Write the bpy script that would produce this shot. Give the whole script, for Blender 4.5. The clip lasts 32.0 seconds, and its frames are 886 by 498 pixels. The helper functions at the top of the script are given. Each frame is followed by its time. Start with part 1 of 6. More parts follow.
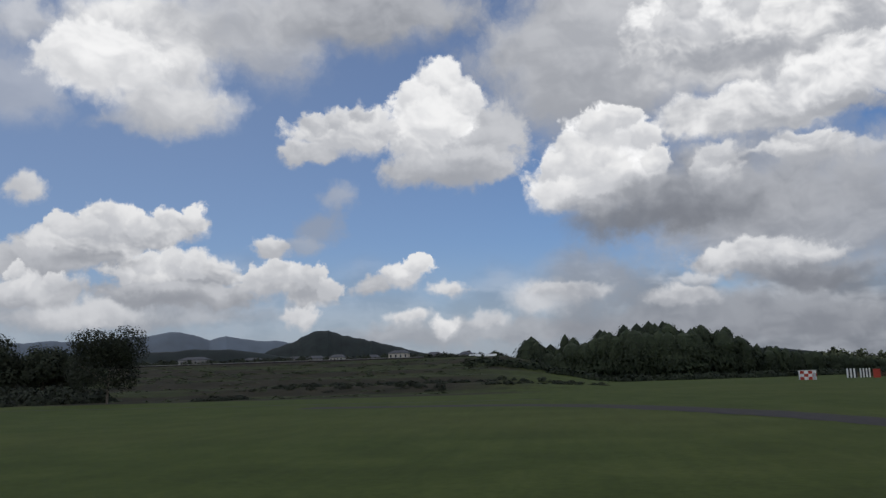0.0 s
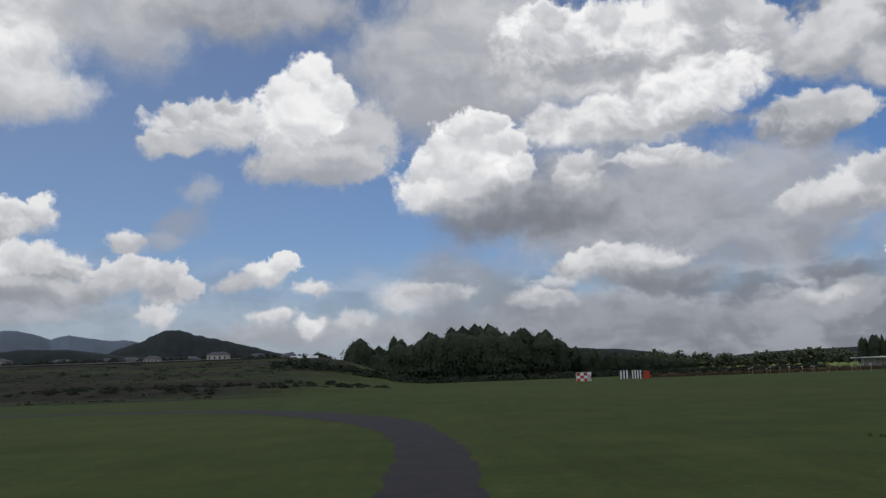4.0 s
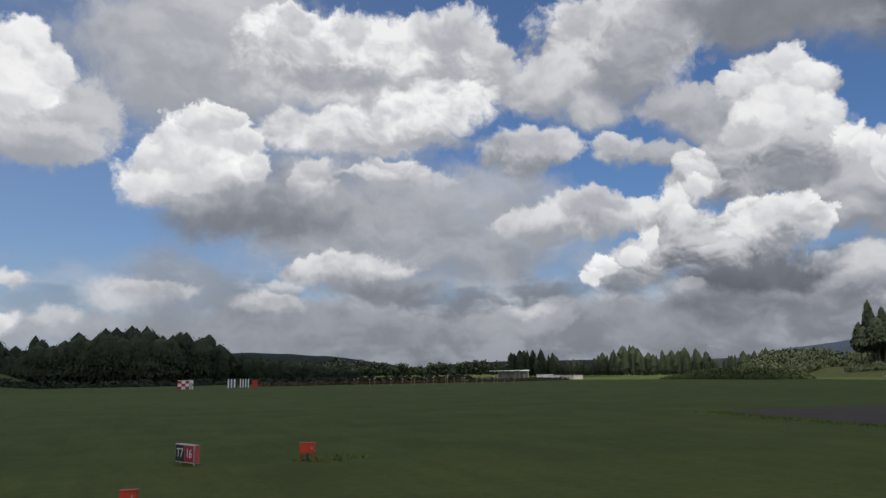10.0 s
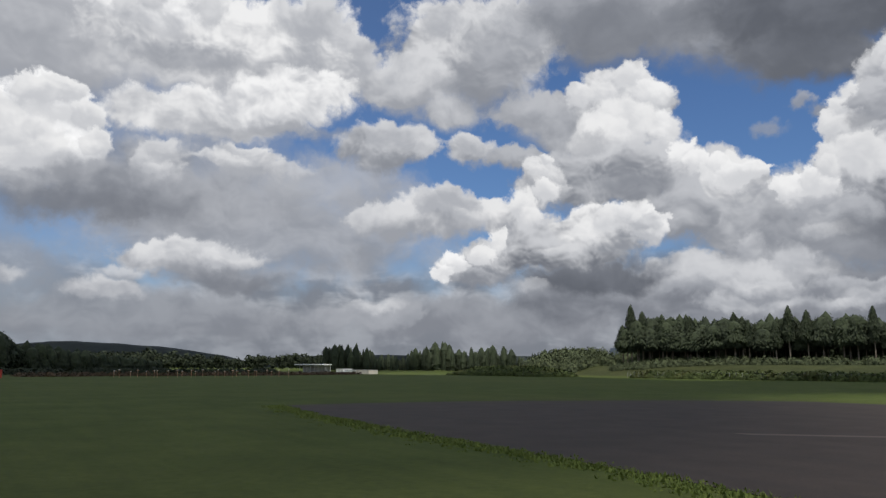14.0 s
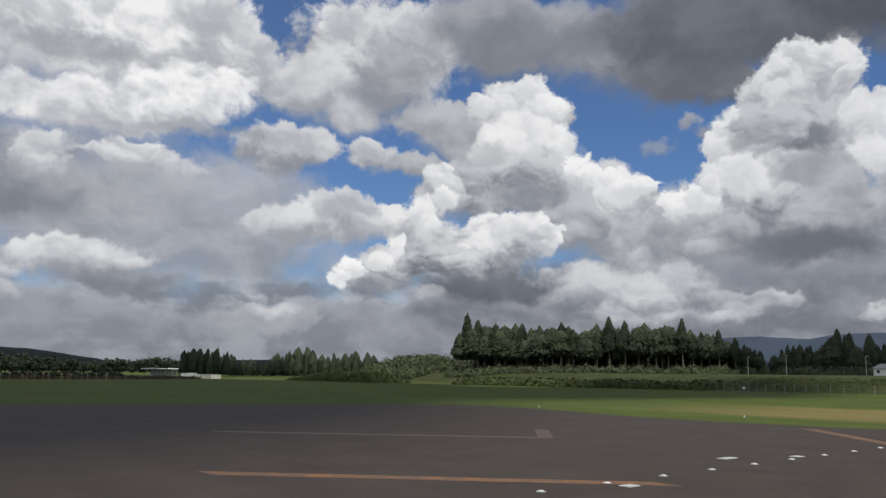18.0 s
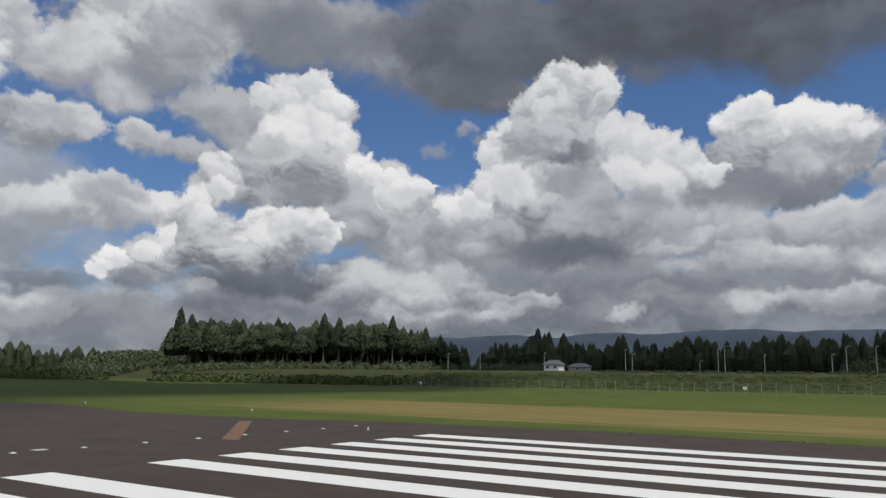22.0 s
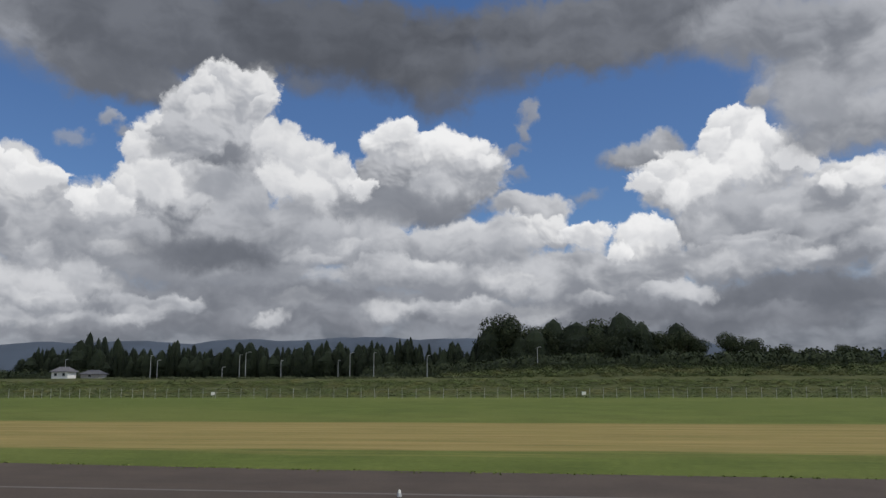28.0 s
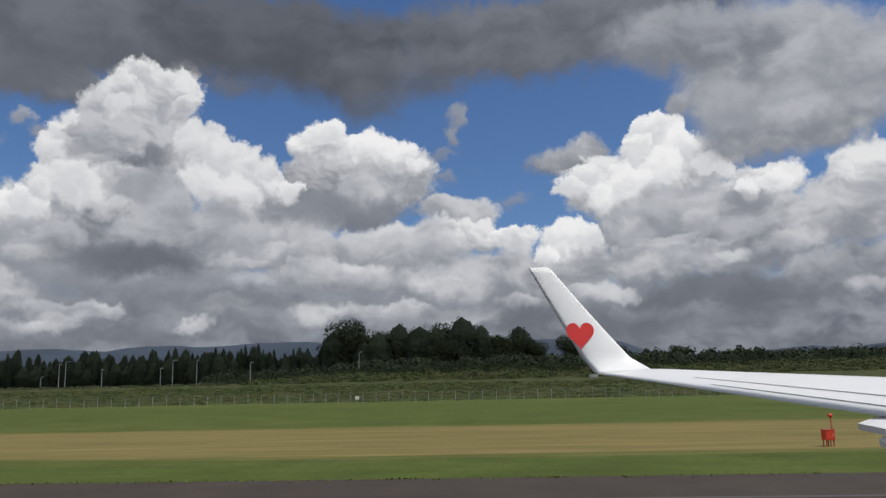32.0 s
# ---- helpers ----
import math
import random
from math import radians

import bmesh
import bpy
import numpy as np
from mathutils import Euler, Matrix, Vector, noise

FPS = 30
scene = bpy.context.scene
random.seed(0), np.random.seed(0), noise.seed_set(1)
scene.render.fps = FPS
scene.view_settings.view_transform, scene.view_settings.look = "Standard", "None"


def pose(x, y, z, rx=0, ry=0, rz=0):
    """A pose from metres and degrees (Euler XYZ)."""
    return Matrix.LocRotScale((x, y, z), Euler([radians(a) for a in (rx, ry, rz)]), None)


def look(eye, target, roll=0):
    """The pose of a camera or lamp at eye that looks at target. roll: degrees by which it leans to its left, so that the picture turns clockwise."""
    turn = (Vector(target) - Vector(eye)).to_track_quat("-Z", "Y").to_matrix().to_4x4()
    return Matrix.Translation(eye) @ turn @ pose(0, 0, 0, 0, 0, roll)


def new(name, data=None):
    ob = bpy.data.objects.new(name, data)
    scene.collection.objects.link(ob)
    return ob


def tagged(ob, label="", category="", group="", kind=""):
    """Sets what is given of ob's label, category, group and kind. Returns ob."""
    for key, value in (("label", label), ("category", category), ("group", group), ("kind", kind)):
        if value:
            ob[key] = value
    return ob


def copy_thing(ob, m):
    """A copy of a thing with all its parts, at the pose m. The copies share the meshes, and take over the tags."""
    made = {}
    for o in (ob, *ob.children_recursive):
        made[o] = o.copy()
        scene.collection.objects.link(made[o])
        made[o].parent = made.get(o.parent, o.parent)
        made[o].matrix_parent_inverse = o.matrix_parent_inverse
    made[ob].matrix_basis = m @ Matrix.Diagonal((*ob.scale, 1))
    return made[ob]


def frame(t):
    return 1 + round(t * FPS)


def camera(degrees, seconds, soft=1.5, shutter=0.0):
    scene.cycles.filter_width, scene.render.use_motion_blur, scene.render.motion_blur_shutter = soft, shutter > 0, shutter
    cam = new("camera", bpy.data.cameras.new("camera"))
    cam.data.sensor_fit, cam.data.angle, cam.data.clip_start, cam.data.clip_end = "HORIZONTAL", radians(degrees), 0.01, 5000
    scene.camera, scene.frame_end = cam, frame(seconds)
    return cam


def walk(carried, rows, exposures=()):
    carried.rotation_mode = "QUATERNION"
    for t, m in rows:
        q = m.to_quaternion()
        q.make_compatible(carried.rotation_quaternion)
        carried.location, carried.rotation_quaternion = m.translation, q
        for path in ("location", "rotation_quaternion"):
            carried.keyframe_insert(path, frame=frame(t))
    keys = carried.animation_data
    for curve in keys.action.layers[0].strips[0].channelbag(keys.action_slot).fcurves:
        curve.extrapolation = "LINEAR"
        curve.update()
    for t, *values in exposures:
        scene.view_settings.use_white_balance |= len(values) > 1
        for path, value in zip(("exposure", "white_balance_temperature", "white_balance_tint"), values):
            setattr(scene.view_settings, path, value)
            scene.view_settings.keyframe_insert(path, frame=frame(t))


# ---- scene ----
cam = camera(58.61, 32.0, 1.4, 0.0)
PATH = [
    (0, (-125.62, 28.60, 3.61), (-126.985, 38.372, 5.214), -1.70),
    (0.5, (-122.98, 28.79, 3.61), (-124.054, 38.602, 5.215), -1.61),
    (1, (-120.33, 28.97, 3.61), (-121.129, 38.811, 5.205), -1.90),
    (1.5, (-117.67, 29.13, 3.61), (-118.223, 38.986, 5.190), -1.90),
    (2, (-114.98, 29.25, 3.61), (-115.345, 39.123, 5.185), -1.83),
    (2.5, (-112.29, 29.35, 3.61), (-112.478, 39.225, 5.177), -1.93),
    (3, (-109.59, 29.41, 3.61), (-109.621, 39.287, 5.181), -1.85),
    (3.5, (-106.92, 29.44, 3.61), (-106.787, 39.316, 5.168), -1.87),
    (5.5, (-96.84, 28.99, 3.61), (-96.000, 38.835, 5.178), -1.81),
    (6, (-94.28, 28.40, 3.61), (-93.234, 38.223, 5.181), -1.71),
    (6.5, (-91.67, 27.71, 3.61), (-90.381, 37.505, 5.167), -1.70),
    (7, (-88.88, 26.90, 3.61), (-87.318, 36.660, 5.155), -1.61),
    (7.5, (-86.12, 26.19, 3.61), (-84.257, 35.891, 5.158), -1.88),
    (8, (-83.28, 25.50, 3.61), (-80.814, 35.065, 5.160), -2.06),
    (8.5, (-80.44, 24.69, 3.61), (-77.635, 34.170, 5.145), -1.86),
    (9, (-77.63, 23.62, 3.61), (-74.523, 32.995, 5.158), -1.54),
    (9.5, (-74.82, 22.31, 3.61), (-71.465, 31.605, 5.161), -1.20),
    (10, (-71.98, 20.86, 3.61), (-68.374, 30.059, 5.167), -0.73),
    (10.5, (-69.14, 19.30, 3.61), (-65.258, 28.389, 5.153), -0.54),
    (11, (-66.35, 17.66, 3.61), (-62.212, 26.640, 5.111), -0.28),
    (11.5, (-63.87, 15.95, 3.61), (-59.499, 24.824, 5.092), -0.43),
    (12, (-61.42, 14.20, 3.61), (-56.825, 22.967, 5.075), -0.20),
    (12.5, (-58.87, 12.42, 3.61), (-54.077, 21.077, 5.068), -0.05),
    (13, (-56.30, 10.63, 3.61), (-51.343, 19.191, 5.063), 0.27),
    (13.5, (-53.76, 8.82, 3.61), (-48.637, 17.282, 5.076), 0.24),
    (14, (-51.29, 6.98, 3.61), (-46.018, 15.353, 5.087), 0.19),
    (14.5, (-48.89, 5.11, 3.61), (-43.482, 13.391, 5.096), 0.28),
    (16.5, (-40.43, -3.63, 3.61), (-34.488, 4.267, 5.125), 0.80),
    (17, (-38.42, -5.90, 3.61), (-32.361, 1.904, 5.142), 0.77),
    (17.5, (-36.45, -8.19, 3.61), (-30.276, -0.482, 5.161), 0.91),
    (18, (-34.54, -10.50, 3.61), (-28.234, -2.895, 5.173), 0.69),
    (18.5, (-32.66, -12.83, 3.61), (-26.224, -5.340, 5.179), 0.85),
    (19, (-30.68, -15.26, 3.61), (-24.077, -7.916, 5.181), 0.78),
    (19.5, (-28.66, -17.35, 3.61), (-21.835, -10.213, 5.183), 0.83),
    (20, (-26.50, -19.22, 3.61), (-19.436, -12.314, 5.182), 0.83),
    (20.5, (-24.20, -21.15, 3.61), (-16.900, -14.499, 5.177), 0.70),
    (21, (-21.90, -23.14, 3.61), (-14.369, -16.746, 5.163), 0.69),
    (21.5, (-19.85, -25.22, 3.61), (-11.995, -19.224, 5.145), 0.50),
    (22, (-17.91, -27.36, 3.61), (-9.736, -21.815, 5.161), 0.56),
    (22.5, (-15.98, -29.52, 3.61), (-7.537, -24.379, 5.135), -0.05),
    (23, (-14.20, -31.46, 3.61), (-5.550, -26.678, 5.133), -0.02),
    (23.5, (-12.31, -33.58, 3.61), (-3.493, -29.104, 5.096), 0.18),
    (24, (-10.53, -35.87, 3.61), (-1.568, -31.680, 5.104), 0.23),
    (24.5, (-8.92, -38.33, 3.61), (0.170, -34.468, 5.157), -0.02),
    (25, (-7.54, -40.94, 3.61), (1.696, -37.484, 5.235), 0.29),
    (25.5, (-6.44, -43.80, 3.61), (2.946, -40.771, 5.293), 0.31),
    (27.5, (-4.37, -57.26, 3.61), (5.327, -55.481, 5.276), 0.19),
    (28, (-4.10, -60.70, 3.61), (5.645, -59.197, 5.255), -0.20),
    (28.5, (-3.88, -64.27, 3.61), (5.911, -62.998, 5.220), 0.79),
    (29, (-3.70, -67.97, 3.61), (6.108, -66.912, 5.236), -0.66),
    (29.5, (-3.59, -71.81, 3.61), (6.241, -70.900, 5.219), -0.49),
    (30, (-3.52, -75.79, 3.61), (6.318, -74.991, 5.239), -0.56),
    (30.5, (-3.51, -79.84, 3.61), (6.320, -79.139, 5.294), -1.18),
    (31, (-3.56, -83.94, 3.61), (6.269, -83.207, 5.282), -0.97),
    (31.5, (-3.65, -88.11, 3.61), (6.193, -87.413, 5.261), -0.85),
    (32, (-3.73, -92.35, 3.61), (6.113, -91.745, 5.288), -1.21),
]
walk(cam, [(t, look(eye, target, roll)) for t, eye, target, roll in PATH], [(0, 0.07), (10, 0.05), (18, 0.06), (20, 0.02), (23, -0.07), (25.5, -0.02), (28, 0.04), (32, 0.02)])

# ---- world, sun ----
SUN_AZ, SUN_EL = 200.0, 60.0
s_az, s_el = radians(SUN_AZ), radians(SUN_EL)
SUN_DIR = Vector((math.sin(s_az) * math.cos(s_el), math.cos(s_az) * math.cos(s_el), math.sin(s_el)))

sun = new("sun", bpy.data.lights.new("sun", "SUN"))
sun.data.energy, sun.data.angle, sun.data.color = 3.0, radians(0.5), (1.0, 0.96, 0.9)
sun.matrix_world = look(SUN_DIR * 100, (0, 0, 0))

PUFFS = []


def puff(az, el, w, h, top, base, soft):
    """One billow of cloud: compass place and half sizes in degrees, brightness of its crown and its foot, softness of its rim."""
    PUFFS.append((az, el, w, h, top, base, soft))


#  low haze bands and background masses (back)
puff(-30.2, 4.6, 11.2, 1.4, 178, 150, 0.74)
puff(-5.4, 3.0, 12.1, 1.2, 176, 156, 0.7)
puff(11.0, 3.2, 15.1, 2.3, 148, 134, 0.7)
puff(34.8, 3.1, 13.9, 1.9, 154, 132, 0.6)
puff(58.5, 4.7, 22.8, 2.2, 163, 127, 0.6)
puff(69.7, 4.9, 22.6, 2.4, 153, 117, 0.6)
puff(99.7, 4.7, 18.1, 2.3, 150, 115, 0.6)
#  north-west sky
puff(-37.5, 23.4, 3.0, 2.0, 205, 175, 0.7)
puff(-36.9, 19.0, 3.0, 3.2, 190, 175, 0.8)
puff(-28.8, 22.9, 6.8, 4.4, 235, 190, 0.55)
puff(-27.2, 18.9, 5.3, 1.9, 215, 185, 0.6)
puff(-32.1, 21.4, 4.0, 2.8, 240, 205, 0.5)
puff(-20.5, 23.2, 5.0, 3.4, 190, 165, 0.7)
puff(-13.7, 25.6, 11.1, 3.0, 175, 150, 0.6)
puff(-23.0, 25.2, 6.5, 3.0, 195, 170, 0.7)
puff(-36.5, 12.6, 1.4, 1.0, 205, 185, 0.6)
puff(-15.5, 13.0, 1.8, 1.2, 180, 165, 0.9)
puff(-16.8, 10.8, 2.1, 1.6, 153, 152, 0.9)
puff(-20.4, 9.2, 1.3, 1.0, 213, 177, 0.5)
puff(-18.0, 9.4, 2.0, 1.0, 173, 162, 0.8)
puff(-33.4, 9.1, 3.8, 1.9, 213, 157, 0.4)
puff(-31.4, 10.9, 2.1, 1.5, 228, 177, 0.3)
puff(-26.6, 10.9, 2.2, 1.2, 223, 172, 0.4)
puff(-28.5, 10.2, 2.2, 1.3, 213, 167, 0.4)
puff(-35.7, 7.9, 3.6, 1.5, 188, 157, 0.5)
puff(-26.9, 7.4, 4.1, 1.8, 218, 157, 0.35)
puff(-28.9, 7.7, 1.8, 1.2, 223, 172, 0.35)
puff(-20.4, 7.0, 3.0, 1.3, 223, 172, 0.35)
puff(-17.6, 6.4, 2.0, 1.4, 213, 162, 0.4)
puff(-35.6, 6.1, 3.6, 1.2, 203, 162, 0.5)
puff(-26.5, 6.0, 5.5, 1.1, 188, 152, 0.5)
puff(-32.5, 4.6, 4.8, 1.1, 203, 177, 0.6)
puff(-18.0, 4.6, 1.6, 0.9, 208, 182, 0.5)
puff(-11.1, 7.4, 1.9, 1.2, 225, 185, 0.45)
puff(-13.5, 6.5, 1.6, 0.7, 193, 167, 0.6)
puff(-9.8, 7.9, 1.2, 0.9, 235, 195, 0.4)
puff(-7.4, 6.1, 1.6, 0.7, 215, 180, 0.6)
puff(-10.7, 4.3, 2.1, 0.8, 220, 190, 0.6)
puff(-7.9, 3.5, 1.4, 0.7, 225, 195, 0.6)
puff(-4.6, 3.8, 1.8, 0.7, 205, 185, 0.7)
puff(-1.3, 5.3, 2.6, 1.6, 215, 190, 0.7)
# grey sheet behind the right mass
puff(3.8, 21.8, 9.4, 7.2, 175, 160, 0.6)
puff(12.9, 12.3, 11.9, 4.9, 160, 140, 0.7)
puff(19.8, 9.1, 15.9, 4.3, 170, 145, 0.7)
puff(18.4, 9.8, 12.9, 4.8, 175, 150, 0.7)
puff(2.5, 6.2, 4.9, 2.9, 160, 150, 0.8)
puff(24.4, 12.8, 6.6, 2.4, 180, 161, 0.7)
# C cloud
puff(-4.9, 16.9, 3.8, 3.2, 195, 170, 0.5)
puff(-15.1, 17.5, 4.0, 1.7, 225, 185, 0.4)
puff(-17.8, 16.2, 2.1, 0.9, 205, 175, 0.5)
puff(-13.8, 18.5, 2.1, 1.3, 225, 190, 0.45)
puff(-7.1, 14.9, 5.0, 1.7, 200, 165, 0.5)
puff(-8.3, 18.8, 3.1, 2.9, 250, 195, 0.3)
puff(-9.6, 17.0, 2.5, 2.0, 235, 190, 0.4)
puff(-3.8, 14.4, 2.5, 0.9, 205, 175, 0.6)
# D mass
puff(15.3, 20.2, 9.4, 2.7, 225, 175, 0.6)
puff(24.6, 20.6, 3.4, 2.2, 210, 171, 0.6)
puff(1.7, 22.0, 6.8, 5.0, 185, 160, 0.7)
puff(6.9, 24.2, 6.5, 2.7, 195, 170, 0.6)
puff(14.6, 22.5, 8.3, 2.9, 235, 170, 0.45)
puff(10.4, 24.0, 4.2, 1.7, 245, 190, 0.4)
puff(22.4, 22.4, 4.4, 3.3, 235, 171, 0.45)
puff(21.7, 19.1, 3.9, 2.1, 240, 180, 0.45)
puff(14.6, 17.1, 7.4, 1.8, 235, 175, 0.5)
puff(19.6, 18.2, 4.3, 2.0, 240, 185, 0.45)
puff(27.8, 15.6, 3.9, 1.8, 210, 156, 0.5)
puff(11.0, 11.6, 5.4, 2.5, 168, 132, 0.66)
puff(5.6, 10.7, 5.4, 1.5, 150, 124, 0.7)
puff(12.0, 14.0, 2.5, 1.8, 190, 140, 0.6)
puff(4.0, 14.4, 4.2, 3.7, 252, 160, 0.4)
puff(4.7, 16.6, 2.5, 2.2, 252, 210, 0.35)
puff(1.5, 13.6, 2.9, 2.2, 252, 200, 0.4)
puff(6.3, 13.9, 2.1, 2.0, 250, 190, 0.5)
puff(18.1, 14.0, 2.4, 1.2, 210, 170, 0.5)
puff(11.9, 13.2, 2.0, 1.3, 210, 160, 0.5)
# D2 right of D
puff(34.1, 22.4, 6.4, 4.2, 216, 152, 0.45)
puff(29.8, 20.1, 3.9, 2.3, 211, 157, 0.5)
puff(37.5, 23.4, 3.8, 3.0, 211, 156, 0.45)
puff(32.8, 18.1, 2.5, 1.6, 196, 157, 0.6)
puff(28.1, 15.3, 3.7, 1.8, 196, 142, 0.45)
puff(34.5, 15.6, 1.9, 1.2, 206, 152, 0.45)
puff(37.8, 14.8, 2.1, 1.0, 181, 147, 0.5)
puff(17.8, 14.3, 2.4, 1.2, 225, 170, 0.5)
puff(12.3, 13.8, 1.5, 1.6, 210, 160, 0.6)
puff(31.5, 10.8, 4.6, 1.8, 220, 156, 0.5)
puff(28.2, 10.6, 2.9, 1.2, 215, 156, 0.5)
puff(34.9, 11.2, 2.2, 1.2, 225, 176, 0.5)
puff(14.5, 7.2, 5.0, 1.6, 205, 150, 0.5)
puff(12.6, 7.5, 2.2, 1.0, 220, 165, 0.5)
puff(17.3, 6.1, 5.1, 1.1, 160, 135, 0.7)
puff(9.1, 4.7, 3.2, 0.9, 205, 170, 0.6)
puff(26.6, 3.4, 4.5, 0.9, 166, 152, 0.6)
puff(40.9, 4.7, 5.1, 2.2, 145, 116, 0.6)
puff(52.2, 6.3, 6.3, 1.7, 205, 155, 0.5)
puff(55.6, 4.3, 5.4, 1.2, 200, 160, 0.5)
# first tower
puff(39.5, 17.9, 3.7, 1.6, 185, 156, 0.5)
puff(43.5, 16.9, 4.7, 2.8, 190, 140, 0.45)
puff(45.6, 18.0, 3.6, 2.9, 223, 155, 0.35)
puff(46.0, 19.2, 2.2, 1.9, 238, 184, 0.3)
puff(47.5, 18.7, 1.5, 1.5, 235, 184, 0.3)
puff(43.6, 13.3, 5.8, 2.6, 195, 131, 0.4)
puff(39.5, 12.9, 1.8, 1.8, 220, 155, 0.35)
puff(47.4, 13.8, 3.4, 2.2, 200, 135, 0.4)
puff(51.2, 12.6, 3.1, 2.5, 205, 144, 0.4)
puff(53.7, 12.7, 1.4, 1.0, 230, 174, 0.35)
puff(50.3, 10.6, 3.8, 2.5, 190, 140, 0.5)
puff(37.6, 10.4, 2.2, 2.0, 227, 155, 0.35)
puff(35.7, 7.7, 2.4, 2.0, 210, 140, 0.4)
puff(41.3, 8.3, 4.4, 2.5, 200, 115, 0.4)
puff(44.1, 9.7, 3.4, 1.9, 235, 145, 0.3)
puff(47.0, 9.5, 1.3, 1.3, 235, 184, 0.3)
puff(32.9, 7.2, 1.4, 1.1, 235, 161, 0.35)
puff(34.3, 6.3, 2.3, 0.8, 185, 136, 0.5)
puff(43.0, 6.2, 5.2, 1.2, 120, 96, 0.6)
puff(52.8, 9.0, 2.4, 2.2, 195, 145, 0.5)
# second tower
puff(64.6, 9.6, 8.5, 4.3, 178, 117, 0.5)
puff(57.0, 10.6, 2.4, 2.2, 220, 154, 0.4)
puff(56.6, 8.4, 2.8, 1.6, 200, 149, 0.45)
puff(64.4, 15.6, 4.8, 3.9, 183, 116, 0.35)
puff(65.7, 19.4, 2.9, 2.5, 224, 166, 0.3)
puff(66.7, 20.4, 1.6, 1.6, 228, 191, 0.3)
puff(63.2, 18.4, 2.4, 2.3, 213, 156, 0.35)
puff(61.1, 15.7, 2.2, 2.6, 213, 151, 0.35)
puff(63.9, 12.8, 4.3, 2.2, 203, 126, 0.4)
puff(67.1, 14.6, 2.4, 3.5, 193, 136, 0.4)
puff(64.8, 15.7, 3.6, 1.1, 135, 120, 0.7)
puff(59.5, 12.6, 2.1, 2.0, 203, 146, 0.4)
puff(71.6, 14.3, 2.7, 2.6, 216, 146, 0.35)
puff(70.3, 15.7, 1.6, 1.6, 228, 176, 0.3)
puff(73.4, 14.1, 1.9, 1.5, 218, 161, 0.35)
puff(72.1, 11.2, 4.6, 2.7, 188, 132, 0.5)
puff(65.0, 9.2, 4.2, 1.6, 115, 105, 0.7)
# third group
puff(66.9, 7.7, 8.5, 1.8, 166, 138, 0.6)
puff(60.1, 7.8, 4.3, 1.6, 158, 137, 0.6)
puff(92.1, 7.3, 7.6, 2.4, 190, 135, 0.5)
puff(86.0, 7.0, 6.5, 2.0, 195, 140, 0.5)
puff(71.8, 15.0, 2.9, 2.0, 218, 151, 0.35)
puff(70.4, 15.6, 1.8, 1.7, 226, 181, 0.3)
puff(74.4, 12.7, 4.5, 2.4, 200, 135, 0.5)
puff(80.2, 14.0, 5.5, 3.2, 195, 125, 0.4)
puff(77.7, 17.2, 1.9, 1.7, 236, 174, 0.3)
puff(81.5, 16.2, 3.2, 1.6, 225, 159, 0.35)
puff(84.0, 15.2, 1.9, 1.8, 205, 154, 0.4)
puff(79.4, 12.4, 4.6, 1.7, 140, 120, 0.6)
puff(88.1, 19.1, 0.8, 1.1, 156, 138, 0.7)
puff(87.4, 17.6, 0.8, 1.0, 150, 135, 0.7)
puff(86.4, 16.4, 1.1, 0.5, 150, 135, 0.75)
puff(86.7, 14.8, 1.0, 0.5, 150, 135, 0.8)
puff(87.7, 12.3, 2.9, 1.2, 200, 154, 0.5)
puff(88.5, 10.6, 3.7, 1.3, 225, 159, 0.4)
puff(91.8, 10.5, 1.8, 1.1, 240, 194, 0.3)
puff(75.2, 9.5, 5.7, 2.2, 195, 144, 0.5)
puff(82.7, 9.5, 5.4, 2.0, 195, 144, 0.5)
puff(67.6, 10.1, 4.8, 2.4, 183, 131, 0.5)
puff(62.6, 9.1, 4.8, 1.8, 110, 110, 0.8)
puff(55.7, 10.1, 4.4, 2.9, 195, 144, 0.5)
puff(53.2, 12.5, 2.0, 1.8, 230, 164, 0.35)
puff(57.4, 11.0, 2.1, 1.5, 215, 159, 0.4)
puff(77.7, 7.4, 5.3, 1.5, 190, 140, 0.5)
puff(60.2, 5.1, 4.3, 0.9, 183, 136, 0.5)
puff(54.4, 5.3, 2.9, 0.9, 200, 150, 0.5)
puff(82.7, 5.0, 3.7, 1.1, 195, 145, 0.5)
puff(71.6, 6.2, 6.4, 1.1, 150, 125, 0.6)
puff(95.2, 15.3, 2.8, 1.0, 160, 125, 0.6)
puff(97.6, 16.3, 1.6, 1.0, 185, 140, 0.55)
puff(96.4, 15.8, 2.4, 0.8, 172, 132, 0.6)
puff(92.3, 13.1, 1.5, 0.6, 150, 135, 0.9)
puff(55.7, 15.9, 1.4, 0.6, 165, 150, 0.8)
puff(57.7, 17.4, 0.9, 0.6, 168, 150, 0.7)
puff(59.1, 16.5, 1.1, 0.5, 153, 142, 0.7)
